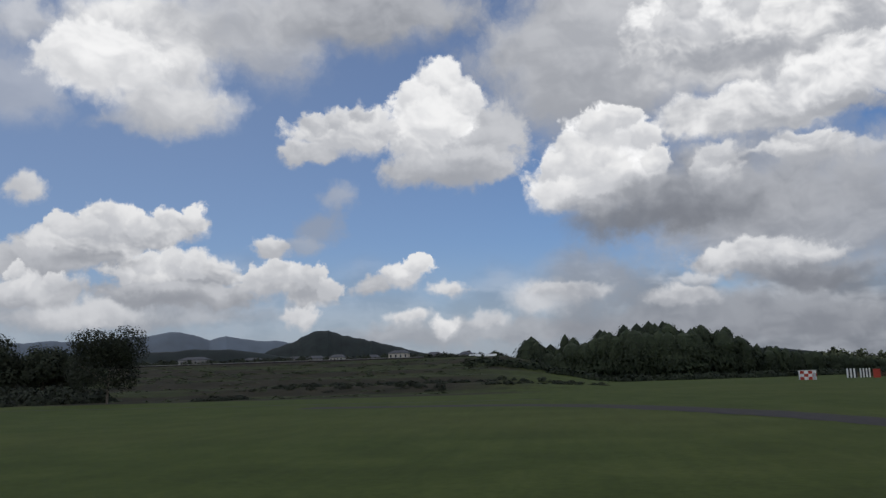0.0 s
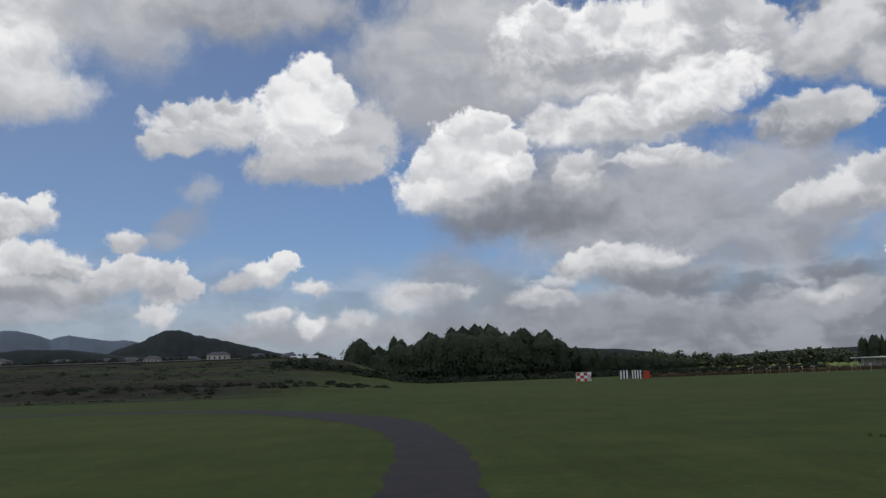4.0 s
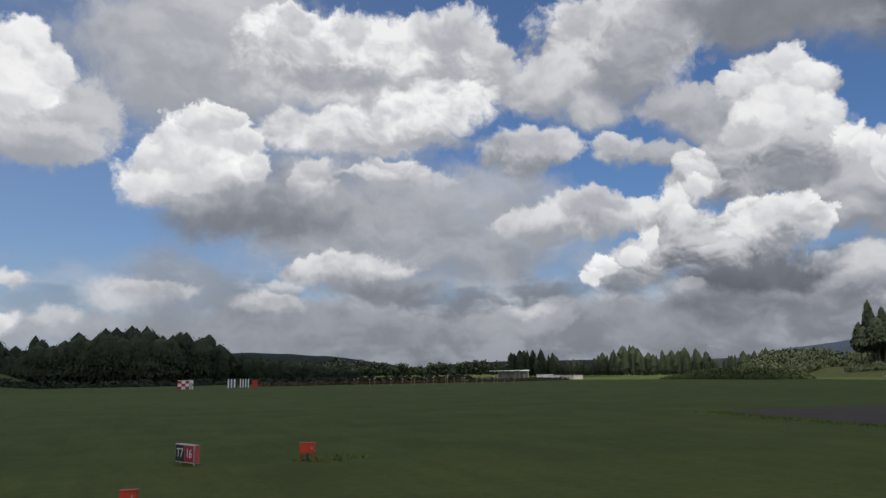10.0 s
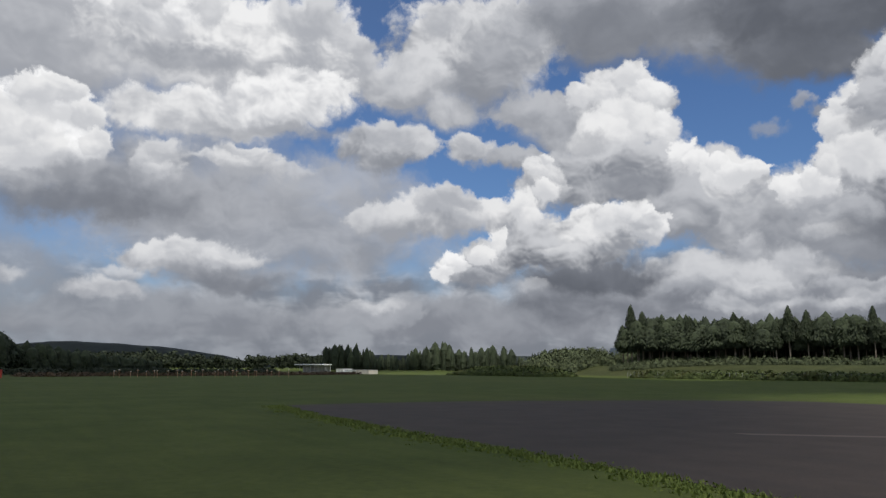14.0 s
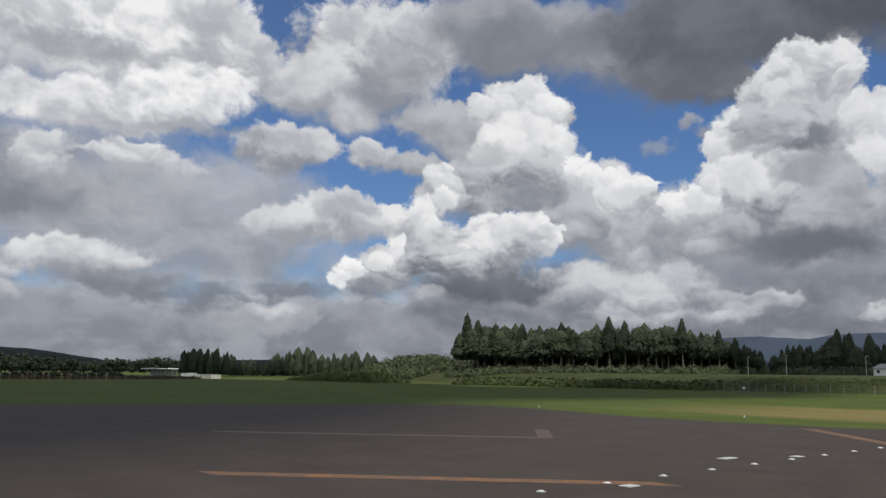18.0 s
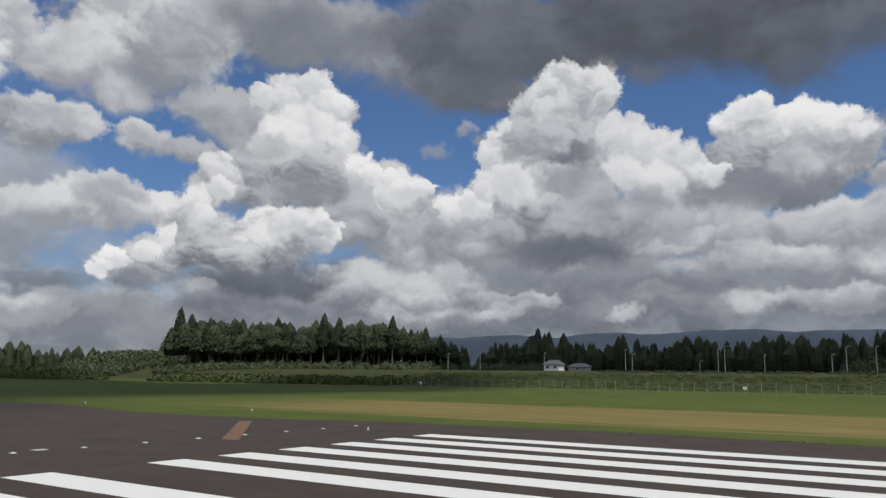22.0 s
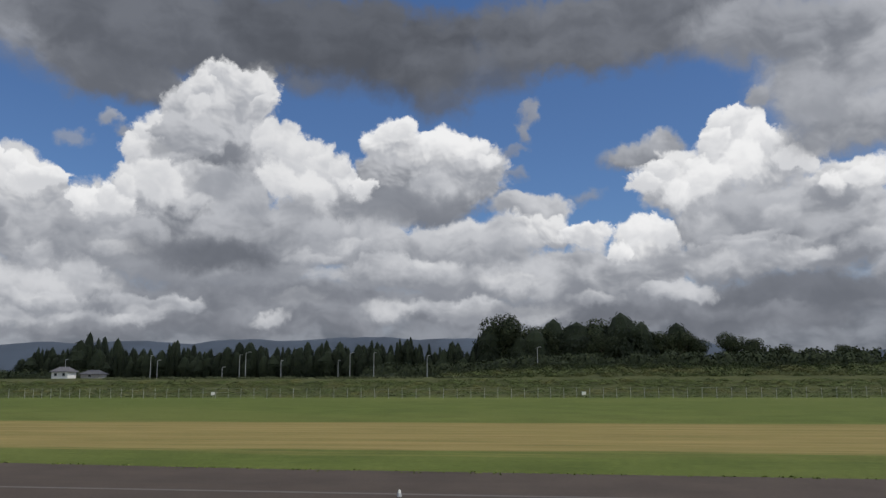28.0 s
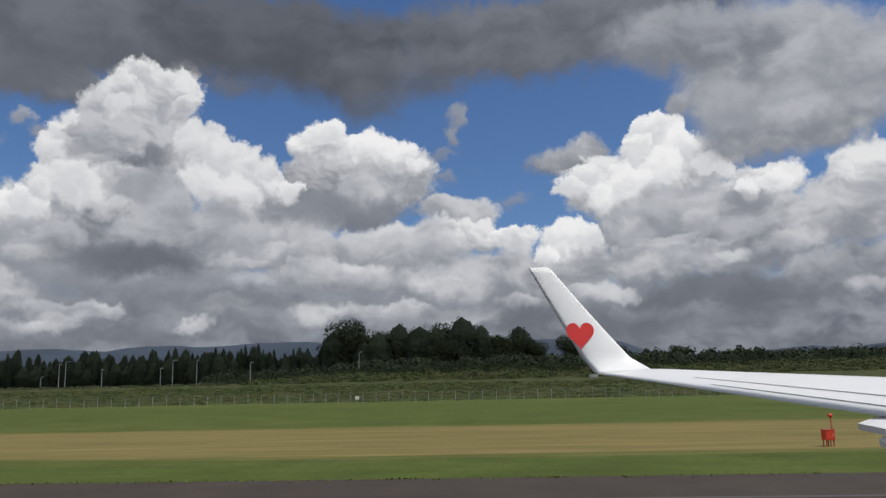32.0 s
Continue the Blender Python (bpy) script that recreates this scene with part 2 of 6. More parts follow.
# right mass
puff(105.4, 10.1, 9.0, 4.1, 190, 130, 0.5)
puff(99.0, 13.7, 3.5, 2.2, 225, 159, 0.35)
puff(102.2, 15.3, 2.8, 2.7, 238, 174, 0.3)
puff(101.9, 17.1, 1.4, 1.2, 242, 204, 0.3)
puff(104.7, 14.7, 2.9, 1.8, 225, 164, 0.4)
puff(97.4, 13.0, 2.1, 1.8, 225, 159, 0.4)
puff(96.1, 9.5, 2.4, 1.8, 230, 164, 0.4)
puff(109.4, 13.0, 2.6, 1.6, 230, 169, 0.4)
puff(108.3, 12.0, 2.0, 1.0, 165, 140, 0.6)
puff(103.0, 11.0, 3.9, 1.5, 180, 140, 0.5)
puff(101.7, 8.1, 5.4, 1.8, 190, 135, 0.5)
puff(107.0, 8.1, 4.1, 1.5, 195, 140, 0.5)
puff(109.7, 9.0, 3.9, 2.1, 180, 130, 0.5)
puff(105.1, 5.6, 8.9, 1.3, 130, 110, 0.6)
puff(97.8, 5.9, 2.2, 0.9, 195, 150, 0.5)
puff(114.1, 10.2, 4.2, 2.9, 200, 140, 0.5)
puff(115.7, 12.9, 2.9, 2.1, 225, 164, 0.4)
puff(115.1, 6.5, 4.8, 1.8, 170, 125, 0.5)
puff(104.0, 18.5, 1.1, 1.1, 165, 145, 0.6)
puff(108.9, 18.9, 5.8, 4.6, 170, 140, 0.6)
puff(110.5, 21.8, 6.6, 3.8, 175, 130, 0.6)
puff(115.1, 19.2, 6.0, 4.5, 180, 145, 0.6)
# rim lobes
puff(-31.4, 11.4, 0.9, 0.9, 227, 193, 0.5)
puff(-32.8, 10.6, 1.0, 0.9, 215, 185, 0.5)
puff(-34.1, 10.7, 0.9, 0.8, 215, 185, 0.5)
puff(-35.1, 9.4, 1.1, 1.0, 215, 185, 0.5)
puff(-29.6, 11.1, 0.9, 0.8, 227, 193, 0.5)
puff(-27.7, 11.4, 0.9, 0.8, 227, 193, 0.5)
puff(-25.7, 11.5, 1.0, 0.9, 227, 193, 0.5)
puff(-28.9, 8.3, 1.0, 0.9, 215, 185, 0.5)
puff(-26.9, 8.3, 1.0, 1.0, 215, 185, 0.5)
puff(-25.6, 7.8, 0.9, 0.8, 215, 185, 0.5)
puff(-30.2, 7.5, 0.9, 0.8, 215, 185, 0.5)
puff(-22.0, 7.4, 0.9, 0.9, 215, 185, 0.5)
puff(-20.4, 7.6, 1.0, 0.9, 215, 185, 0.5)
puff(-18.8, 7.2, 0.9, 0.8, 215, 185, 0.5)
puff(-17.2, 7.2, 1.0, 0.9, 215, 185, 0.5)
puff(-16.4, 6.6, 0.9, 0.8, 215, 185, 0.5)
puff(-9.8, 8.1, 1.0, 0.9, 227, 193, 0.5)
puff(-11.5, 7.5, 0.9, 0.8, 227, 193, 0.5)
puff(-36.3, 6.8, 0.8, 0.7, 215, 185, 0.5)
puff(-34.3, 6.8, 0.8, 0.8, 215, 185, 0.5)
puff(-36.9, 7.5, 0.7, 0.6, 215, 185, 0.5)
puff(-17.2, 18.4, 1.2, 0.9, 212, 178, 0.62)
puff(-13.8, 19.3, 0.9, 0.8, 212, 178, 0.62)
puff(-15.5, 18.7, 1.2, 1.0, 212, 178, 0.62)
puff(-18.8, 16.5, 0.8, 0.7, 212, 178, 0.62)
puff(-12.1, 18.1, 1.3, 1.1, 212, 178, 0.62)
puff(-8.2, 21.0, 1.7, 1.4, 237, 203, 0.5)
puff(-7.3, 21.2, 1.4, 1.2, 237, 203, 0.5)
puff(-9.5, 19.9, 1.6, 1.3, 237, 203, 0.5)
puff(-6.1, 20.0, 1.5, 1.2, 237, 203, 0.5)
puff(-8.3, 18.4, 2.2, 1.8, 237, 203, 0.5)
puff(5.4, 17.8, 1.4, 1.1, 232, 198, 0.5)
puff(3.7, 17.4, 1.5, 1.2, 232, 198, 0.5)
puff(1.5, 16.1, 1.4, 1.2, 232, 198, 0.5)
puff(7.0, 16.3, 1.3, 1.1, 232, 198, 0.5)
puff(7.8, 14.7, 1.2, 1.0, 232, 198, 0.5)
puff(0.2, 14.9, 1.1, 1.0, 232, 198, 0.5)
puff(1.0, 13.2, 1.6, 1.3, 232, 198, 0.5)
puff(4.0, 14.0, 2.4, 2.0, 232, 198, 0.5)
puff(2.4, 15.2, 1.8, 1.5, 232, 198, 0.5)
puff(16.6, 15.1, 0.8, 0.7, 212, 178, 0.62)
puff(17.8, 14.8, 0.8, 0.7, 212, 178, 0.62)
puff(11.6, 14.1, 1.1, 1.0, 212, 178, 0.62)
puff(26.2, 21.8, 1.3, 1.1, 207, 174, 0.62)
puff(24.8, 23.1, 1.4, 1.2, 207, 174, 0.62)
puff(22.1, 23.9, 1.5, 1.2, 207, 174, 0.62)
puff(14.7, 24.4, 1.5, 1.2, 212, 178, 0.62)
puff(10.4, 24.6, 1.5, 1.2, 212, 178, 0.62)
puff(8.7, 23.7, 1.2, 1.0, 212, 178, 0.62)
puff(27.6, 16.8, 1.2, 1.1, 207, 174, 0.62)
puff(29.4, 16.3, 1.2, 1.0, 207, 174, 0.62)
puff(30.7, 15.2, 0.8, 0.8, 207, 174, 0.62)
puff(32.0, 11.3, 1.0, 0.9, 207, 174, 0.62)
puff(30.6, 11.3, 0.8, 0.8, 207, 174, 0.62)
puff(33.0, 11.9, 0.9, 0.8, 207, 174, 0.62)
puff(22.9, 24.9, 1.6, 1.2, 207, 174, 0.62)
puff(24.2, 24.0, 1.6, 1.2, 207, 174, 0.62)
puff(25.9, 22.9, 1.3, 1.0, 207, 174, 0.62)
puff(20.3, 24.4, 1.5, 1.2, 212, 178, 0.62)
puff(27.3, 16.5, 1.3, 1.1, 207, 174, 0.62)
puff(29.4, 16.6, 1.3, 1.1, 207, 174, 0.62)
puff(30.9, 15.6, 1.0, 0.9, 207, 174, 0.62)
puff(31.9, 24.5, 1.8, 1.4, 207, 174, 0.62)
puff(39.2, 23.4, 1.6, 1.2, 197, 168, 0.62)
puff(37.5, 24.6, 1.6, 1.2, 197, 168, 0.62)
puff(28.9, 20.9, 1.7, 1.3, 207, 174, 0.62)
puff(34.1, 16.1, 0.9, 0.8, 207, 174, 0.62)
puff(35.3, 15.9, 0.9, 0.8, 197, 168, 0.62)
puff(32.4, 12.3, 1.2, 0.9, 207, 174, 0.62)
puff(34.0, 12.0, 1.1, 0.9, 207, 174, 0.62)
puff(30.7, 11.7, 1.2, 1.0, 207, 174, 0.62)
puff(26.5, 10.8, 1.2, 1.0, 207, 174, 0.62)
puff(17.0, 15.1, 0.8, 0.6, 212, 178, 0.62)
puff(18.2, 14.7, 0.9, 0.7, 212, 178, 0.62)
puff(12.3, 14.7, 1.1, 0.9, 212, 178, 0.62)
puff(12.0, 13.3, 1.0, 0.8, 212, 178, 0.62)
puff(11.9, 7.5, 1.1, 1.0, 217, 183, 0.62)
puff(13.7, 8.0, 1.1, 1.0, 217, 183, 0.62)
puff(16.1, 7.5, 1.0, 0.9, 217, 183, 0.62)
puff(25.0, 3.4, 1.0, 0.9, 166, 152, 0.62)
puff(27.4, 3.9, 1.1, 0.9, 166, 152, 0.62)
puff(29.9, 3.5, 1.0, 0.9, 166, 152, 0.62)
puff(46.6, 20.2, 1.3, 1.1, 237, 207, 0.5)
puff(47.7, 19.2, 1.2, 1.0, 237, 207, 0.5)
puff(44.5, 19.1, 1.3, 1.1, 232, 203, 0.5)
puff(42.7, 19.0, 1.2, 1.0, 232, 203, 0.5)
puff(48.4, 16.7, 1.4, 1.2, 237, 207, 0.5)
puff(49.0, 14.7, 1.2, 1.0, 237, 207, 0.5)
puff(45.6, 17.0, 2.2, 1.9, 232, 203, 0.5)
puff(43.5, 16.1, 2.0, 1.7, 232, 203, 0.5)
puff(40.0, 14.8, 0.7, 0.6, 232, 203, 0.5)
puff(39.3, 13.9, 0.8, 0.6, 232, 203, 0.5)
puff(39.7, 12.5, 1.0, 0.9, 232, 203, 0.5)
puff(50.3, 13.9, 1.1, 1.0, 237, 207, 0.5)
puff(51.8, 13.2, 1.2, 1.1, 237, 207, 0.5)
puff(53.0, 12.7, 1.1, 0.8, 237, 207, 0.5)
puff(53.9, 13.1, 0.9, 0.8, 237, 207, 0.5)
puff(37.7, 11.4, 1.1, 1.0, 232, 203, 0.5)
puff(38.8, 10.8, 1.1, 0.9, 232, 203, 0.5)
puff(36.3, 9.3, 1.0, 1.0, 232, 203, 0.5)
puff(35.3, 8.0, 1.1, 1.0, 232, 203, 0.5)
puff(33.1, 7.4, 1.2, 1.1, 242, 209, 0.5)
puff(32.2, 6.7, 0.9, 0.8, 242, 209, 0.5)
puff(42.9, 9.6, 1.4, 1.2, 232, 203, 0.5)
puff(44.5, 10.3, 1.3, 1.2, 232, 203, 0.5)
puff(46.2, 10.7, 1.2, 1.1, 237, 207, 0.5)
puff(47.4, 10.1, 0.9, 0.8, 237, 207, 0.5)
puff(63.5, 21.0, 1.1, 0.9, 225, 199, 0.5)
puff(64.9, 21.3, 1.2, 1.0, 225, 199, 0.5)
puff(67.1, 21.4, 1.3, 1.1, 225, 199, 0.5)
puff(67.8, 19.4, 1.0, 0.8, 225, 199, 0.5)
puff(62.2, 19.5, 1.2, 1.1, 225, 199, 0.5)
puff(60.8, 17.5, 1.4, 1.2, 225, 199, 0.5)
puff(59.7, 16.0, 1.1, 0.9, 225, 199, 0.5)
puff(58.9, 13.4, 1.2, 1.1, 225, 199, 0.5)
puff(57.8, 11.9, 1.3, 1.1, 237, 207, 0.5)
puff(56.2, 11.7, 1.2, 1.1, 237, 207, 0.5)
puff(68.3, 17.0, 1.3, 1.1, 225, 199, 0.5)
puff(66.4, 19.1, 1.6, 1.4, 225, 199, 0.5)
puff(61.8, 16.1, 1.9, 1.6, 225, 199, 0.5)
puff(61.1, 13.3, 1.8, 1.6, 225, 199, 0.5)
puff(70.0, 16.9, 1.3, 1.1, 225, 199, 0.5)
puff(70.9, 16.0, 1.3, 1.2, 225, 199, 0.5)
puff(72.7, 15.4, 1.3, 1.2, 225, 199, 0.5)
puff(74.3, 14.5, 1.0, 1.0, 237, 207, 0.5)
puff(69.3, 14.1, 1.6, 1.5, 225, 199, 0.5)
puff(71.5, 13.5, 1.7, 1.6, 225, 199, 0.5)
puff(75.4, 13.6, 1.0, 0.9, 237, 207, 0.5)
puff(70.2, 16.6, 1.1, 1.0, 225, 199, 0.5)
puff(71.2, 16.4, 1.1, 0.9, 225, 199, 0.5)
puff(72.7, 15.6, 1.1, 0.9, 225, 199, 0.5)
puff(73.9, 15.1, 0.9, 0.8, 225, 199, 0.5)
puff(77.5, 18.1, 1.2, 1.0, 237, 207, 0.5)
puff(78.5, 18.2, 1.1, 0.9, 237, 207, 0.5)
puff(80.2, 17.1, 1.2, 1.0, 237, 207, 0.5)
puff(81.9, 16.9, 1.2, 1.0, 237, 207, 0.5)
puff(83.4, 16.6, 1.1, 1.0, 237, 207, 0.5)
puff(84.5, 15.9, 0.9, 0.8, 237, 207, 0.5)
puff(51.8, 13.7, 0.9, 0.8, 237, 207, 0.5)
puff(53.1, 13.1, 0.9, 0.8, 237, 207, 0.5)
puff(54.5, 13.1, 0.7, 0.7, 237, 207, 0.5)
puff(56.3, 11.8, 0.9, 0.9, 237, 207, 0.5)
puff(57.5, 12.3, 0.9, 0.8, 237, 207, 0.5)
puff(58.7, 13.0, 0.9, 0.8, 225, 199, 0.5)
puff(59.5, 15.5, 1.1, 1.0, 225, 199, 0.5)
puff(60.1, 16.9, 1.0, 0.9, 225, 199, 0.5)
puff(101.7, 17.4, 1.1, 1.0, 237, 207, 0.5)
puff(102.6, 17.1, 1.0, 0.9, 237, 207, 0.5)
puff(100.7, 16.2, 1.0, 1.0, 237, 207, 0.5)
puff(99.5, 14.7, 1.0, 0.8, 237, 207, 0.5)
puff(96.9, 14.5, 1.1, 1.0, 237, 207, 0.5)
puff(95.9, 13.6, 1.0, 0.9, 237, 207, 0.5)
puff(103.9, 16.0, 1.1, 1.1, 237, 207, 0.5)
puff(105.8, 14.9, 1.2, 1.0, 237, 207, 0.5)
puff(106.8, 14.4, 0.9, 0.8, 237, 207, 0.5)
puff(95.4, 10.3, 1.1, 1.1, 237, 207, 0.5)
puff(96.9, 10.4, 1.1, 1.0, 237, 207, 0.5)
puff(94.1, 9.1, 0.9, 0.8, 237, 207, 0.5)
puff(108.3, 12.7, 0.9, 0.9, 237, 207, 0.5)
puff(110.1, 13.2, 1.0, 0.9, 237, 207, 0.5)
puff(98.2, 12.9, 1.3, 1.2, 237, 207, 0.5)
puff(102.5, 14.5, 1.6, 1.5, 237, 207, 0.5)
puff(100.2, 13.6, 1.6, 1.5, 237, 207, 0.5)
puff(60.0, 9.7, 1.6, 1.5, 185, 155, 0.62)
puff(67.1, 12.8, 1.9, 1.7, 185, 155, 0.62)
puff(72.0, 10.2, 2.0, 1.7, 185, 155, 0.62)
puff(75.6, 10.6, 1.8, 1.5, 197, 163, 0.62)
puff(85.2, 10.3, 1.8, 1.6, 197, 163, 0.62)
puff(80.2, 13.6, 1.8, 1.5, 197, 163, 0.62)
puff(65.1, 13.5, 1.8, 1.5, 185, 155, 0.62)
puff(102.8, 8.8, 1.4, 1.2, 197, 163, 0.62)
puff(100.7, 10.4, 1.4, 1.2, 197, 163, 0.62)
puff(105.1, 10.5, 1.3, 1.2, 197, 163, 0.62)
puff(56.6, 7.2, 1.4, 1.3, 197, 163, 0.62)
puff(53.5, 8.1, 1.3, 1.2, 197, 163, 0.62)
# bright lumps low down
puff(57.6, 11.1, 1.6, 0.5, 207, 171, 0.72)
puff(63.4, 12.3, 1.5, 0.7, 206, 174, 0.72)
puff(72.1, 8.8, 2.7, 0.6, 198, 166, 0.72)
puff(74.6, 9.7, 1.9, 0.6, 204, 168, 0.72)
puff(79.7, 8.2, 3.0, 0.8, 216, 180, 0.72)
puff(77.3, 11.6, 2.0, 0.8, 214, 178, 0.72)
puff(83.2, 10.9, 3.0, 0.6, 212, 176, 0.72)
puff(86.8, 10.3, 2.5, 0.6, 209, 173, 0.72)
puff(87.9, 4.7, 3.1, 0.8, 210, 174, 0.72)
puff(85.9, 7.0, 3.0, 0.8, 217, 181, 0.72)
puff(60.6, 4.7, 1.9, 0.7, 199, 167, 0.72)
puff(63.0, 5.4, 1.6, 0.5, 204, 172, 0.72)
puff(72.5, 7.3, 1.6, 0.8, 193, 161, 0.72)
puff(58.4, 8.9, 1.8, 0.6, 207, 175, 0.72)
puff(106.6, 8.2, 2.0, 0.6, 212, 176, 0.72)
puff(98.2, 5.9, 2.0, 0.8, 206, 170, 0.72)
puff(103.0, 9.7, 2.8, 0.5, 201, 165, 0.72)
puff(110.6, 8.7, 2.4, 0.8, 204, 168, 0.72)
puff(115.0, 5.8, 1.5, 0.7, 200, 164, 0.72)
puff(104.1, 4.1, 2.8, 0.9, 148, 134, 0.72)
puff(69.0, 4.3, 1.5, 0.6, 207, 175, 0.72)
puff(77.3, 4.9, 2.2, 0.9, 212, 176, 0.72)
puff(92.4, 5.4, 2.1, 0.6, 208, 172, 0.72)
puff(100.1, 7.9, 2.1, 0.9, 206, 170, 0.72)
puff(53.7, 5.4, 1.4, 0.5, 214, 178, 0.72)
puff(59.3, 4.4, 1.9, 0.5, 205, 173, 0.72)
puff(63.1, 5.1, 1.7, 0.5, 188, 156, 0.72)
puff(50.4, 6.1, 2.2, 0.5, 200, 164, 0.72)
puff(46.8, 10.1, 1.6, 0.7, 202, 166, 0.72)
puff(40.9, 8.3, 1.9, 0.5, 212, 177, 0.72)
puff(38.8, 5.7, 1.4, 0.5, 195, 160, 0.72)
puff(70.9, 5.6, 1.8, 0.8, 202, 170, 0.72)
puff(7.4, 4.6, 1.5, 0.5, 207, 167, 0.72)
puff(10.4, 5.9, 1.9, 0.7, 205, 165, 0.72)
puff(25.4, 3.7, 2.8, 0.6, 166, 152, 0.72)
puff(27.0, 4.3, 2.8, 0.6, 211, 172, 0.72)
puff(-0.5, 6.0, 1.8, 0.5, 206, 166, 0.72)
puff(1.9, 5.8, 2.5, 0.7, 208, 168, 0.72)
puff(18.0, 7.4, 2.7, 0.6, 216, 176, 0.72)
puff(49.3, 5.9, 2.0, 0.6, 197, 161, 0.72)
puff(50.8, 3.2, 2.3, 0.5, 148, 134, 0.72)
puff(15.4, 14.2, 2.5, 0.4, 218, 178, 0.72)
puff(20.4, 13.9, 2.9, 0.6, 204, 164, 0.72)
# grey bellies
puff(63.0, 8.9, 4.9, 1.6, 122, 112, 0.74)
puff(65.0, 16.0, 2.6, 1.1, 126, 116, 0.74)
puff(61.5, 15.7, 1.5, 0.8, 135, 125, 0.85)
puff(79.4, 12.4, 4.2, 1.4, 138, 126, 0.74)
puff(75.2, 12.1, 2.5, 1.0, 150, 140, 0.85)
puff(102.6, 10.5, 4.0, 1.1, 150, 140, 0.85)
puff(108.3, 11.9, 2.0, 0.8, 150, 140, 0.85)
puff(105.8, 6.1, 6.8, 1.2, 118, 108, 0.74)
puff(97.6, 8.3, 2.6, 0.9, 150, 140, 0.85)
puff(72.1, 5.7, 8.0, 0.9, 128, 120, 0.85)
puff(88.0, 5.1, 6.4, 0.9, 135, 125, 0.85)
puff(99.6, 4.1, 11.0, 0.9, 120, 106, 0.85)
puff(55.2, 3.5, 6.6, 0.8, 130, 116, 0.85)
puff(55.8, 8.7, 2.4, 1.1, 150, 140, 0.85)
puff(70.3, 12.2, 1.6, 1.6, 148, 142, 0.85)
puff(64.8, 15.8, 3.2, 1.0, 130, 122, 0.85)
puff(65.1, 8.7, 4.2, 1.4, 110, 102, 0.74)
puff(46.1, 12.6, 3.8, 1.3, 144, 130, 0.74)
puff(42.2, 6.1, 5.2, 1.0, 110, 104, 0.85)
puff(76.7, 12.0, 2.6, 1.3, 140, 130, 0.85)
puff(42.7, 15.7, 2.1, 0.9, 160, 151, 0.85)
puff(8.4, 11.1, 5.4, 1.4, 132, 122, 0.85)
puff(34.1, 20.1, 3.8, 1.2, 160, 151, 0.85)
puff(14.7, 20.7, 5.6, 1.1, 165, 155, 0.85)
puff(19.8, 16.6, 5.8, 0.7, 155, 148, 0.85)
puff(17.7, 5.7, 5.1, 0.9, 128, 120, 0.85)
puff(29.0, 14.5, 2.5, 0.6, 145, 138, 0.85)
puff(6.4, 10.7, 5.8, 1.4, 126, 116, 0.85)
puff(14.5, 21.0, 5.8, 1.1, 165, 155, 0.85)
puff(-7.1, 14.1, 4.7, 0.8, 165, 158, 0.85)
puff(-29.4, 17.6, 4.1, 0.8, 175, 168, 0.85)
puff(-31.6, 8.4, 3.5, 0.6, 148, 144, 0.85)
puff(-27.2, 5.8, 4.8, 0.6, 146, 142, 0.85)
puff(7.4, 12.4, 3.0, 1.5, 168, 138, 0.7)
puff(2.6, 11.9, 3.2, 0.9, 176, 150, 0.74)
puff(-6.4, 14.6, 4.6, 1.1, 180, 158, 0.74)
# dark deck overhead
puff(49.4, 23.2, 7.3, 2.2, 174, 147, 0.6)
puff(55.9, 21.5, 5.9, 2.8, 142, 118, 0.6)
puff(45.9, 24.5, 7.3, 2.2, 165, 143, 0.6)
puff(50.2, 22.6, 5.6, 2.3, 161, 128, 0.7)
puff(57.9, 23.3, 9.2, 3.8, 138, 94, 0.55)
puff(58.7, 20.2, 5.0, 1.8, 124, 99, 0.6)
puff(69.0, 23.9, 12.7, 2.8, 99, 79, 0.6)
puff(71.9, 21.3, 4.5, 1.5, 99, 93, 0.8)
puff(61.1, 23.4, 12.5, 3.2, 119, 94, 0.55)
puff(56.8, 20.3, 4.3, 1.8, 119, 104, 0.6)
puff(71.6, 24.4, 12.5, 3.2, 99, 83, 0.6)
puff(79.8, 22.8, 5.2, 3.5, 99, 83, 0.6)
puff(81.1, 20.0, 2.8, 2.0, 104, 93, 0.7)
puff(88.5, 24.1, 9.3, 2.8, 108, 88, 0.6)
puff(96.8, 23.8, 8.9, 2.6, 122, 102, 0.6)
puff(70.9, 20.9, 2.1, 0.9, 113, 107, 0.9)
puff(98.1, 25.4, 13.0, 2.0, 121, 103, 0.6)
puff(104.2, 23.2, 5.9, 2.5, 160, 133, 0.6)
puff(106.3, 22.9, 5.8, 2.5, 158, 124, 0.6)
puff(111.3, 16.2, 6.6, 2.0, 180, 134, 0.6)
puff(107.4, 18.2, 2.6, 1.9, 170, 150, 0.6)
puff(60.3, 23.4, 9.1, 3.3, 114, 98, 0.55)
puff(71.3, 24.4, 8.1, 3.0, 101, 87, 0.6)
puff(43.2, 25.1, 6.4, 2.2, 160, 135, 0.6)
puff(36.2, 21.1, 3.0, 3.8, 163, 136, 0.65)
puff(39.7, 17.0, 2.8, 1.8, 175, 146, 0.65)
puff(46.0, 23.0, 5.8, 2.6, 135, 124, 0.6)
puff(91.7, 22.8, 7.0, 1.9, 115, 98, 0.6)
puff(83.5, 21.9, 6.6, 2.0, 111, 95, 0.65)
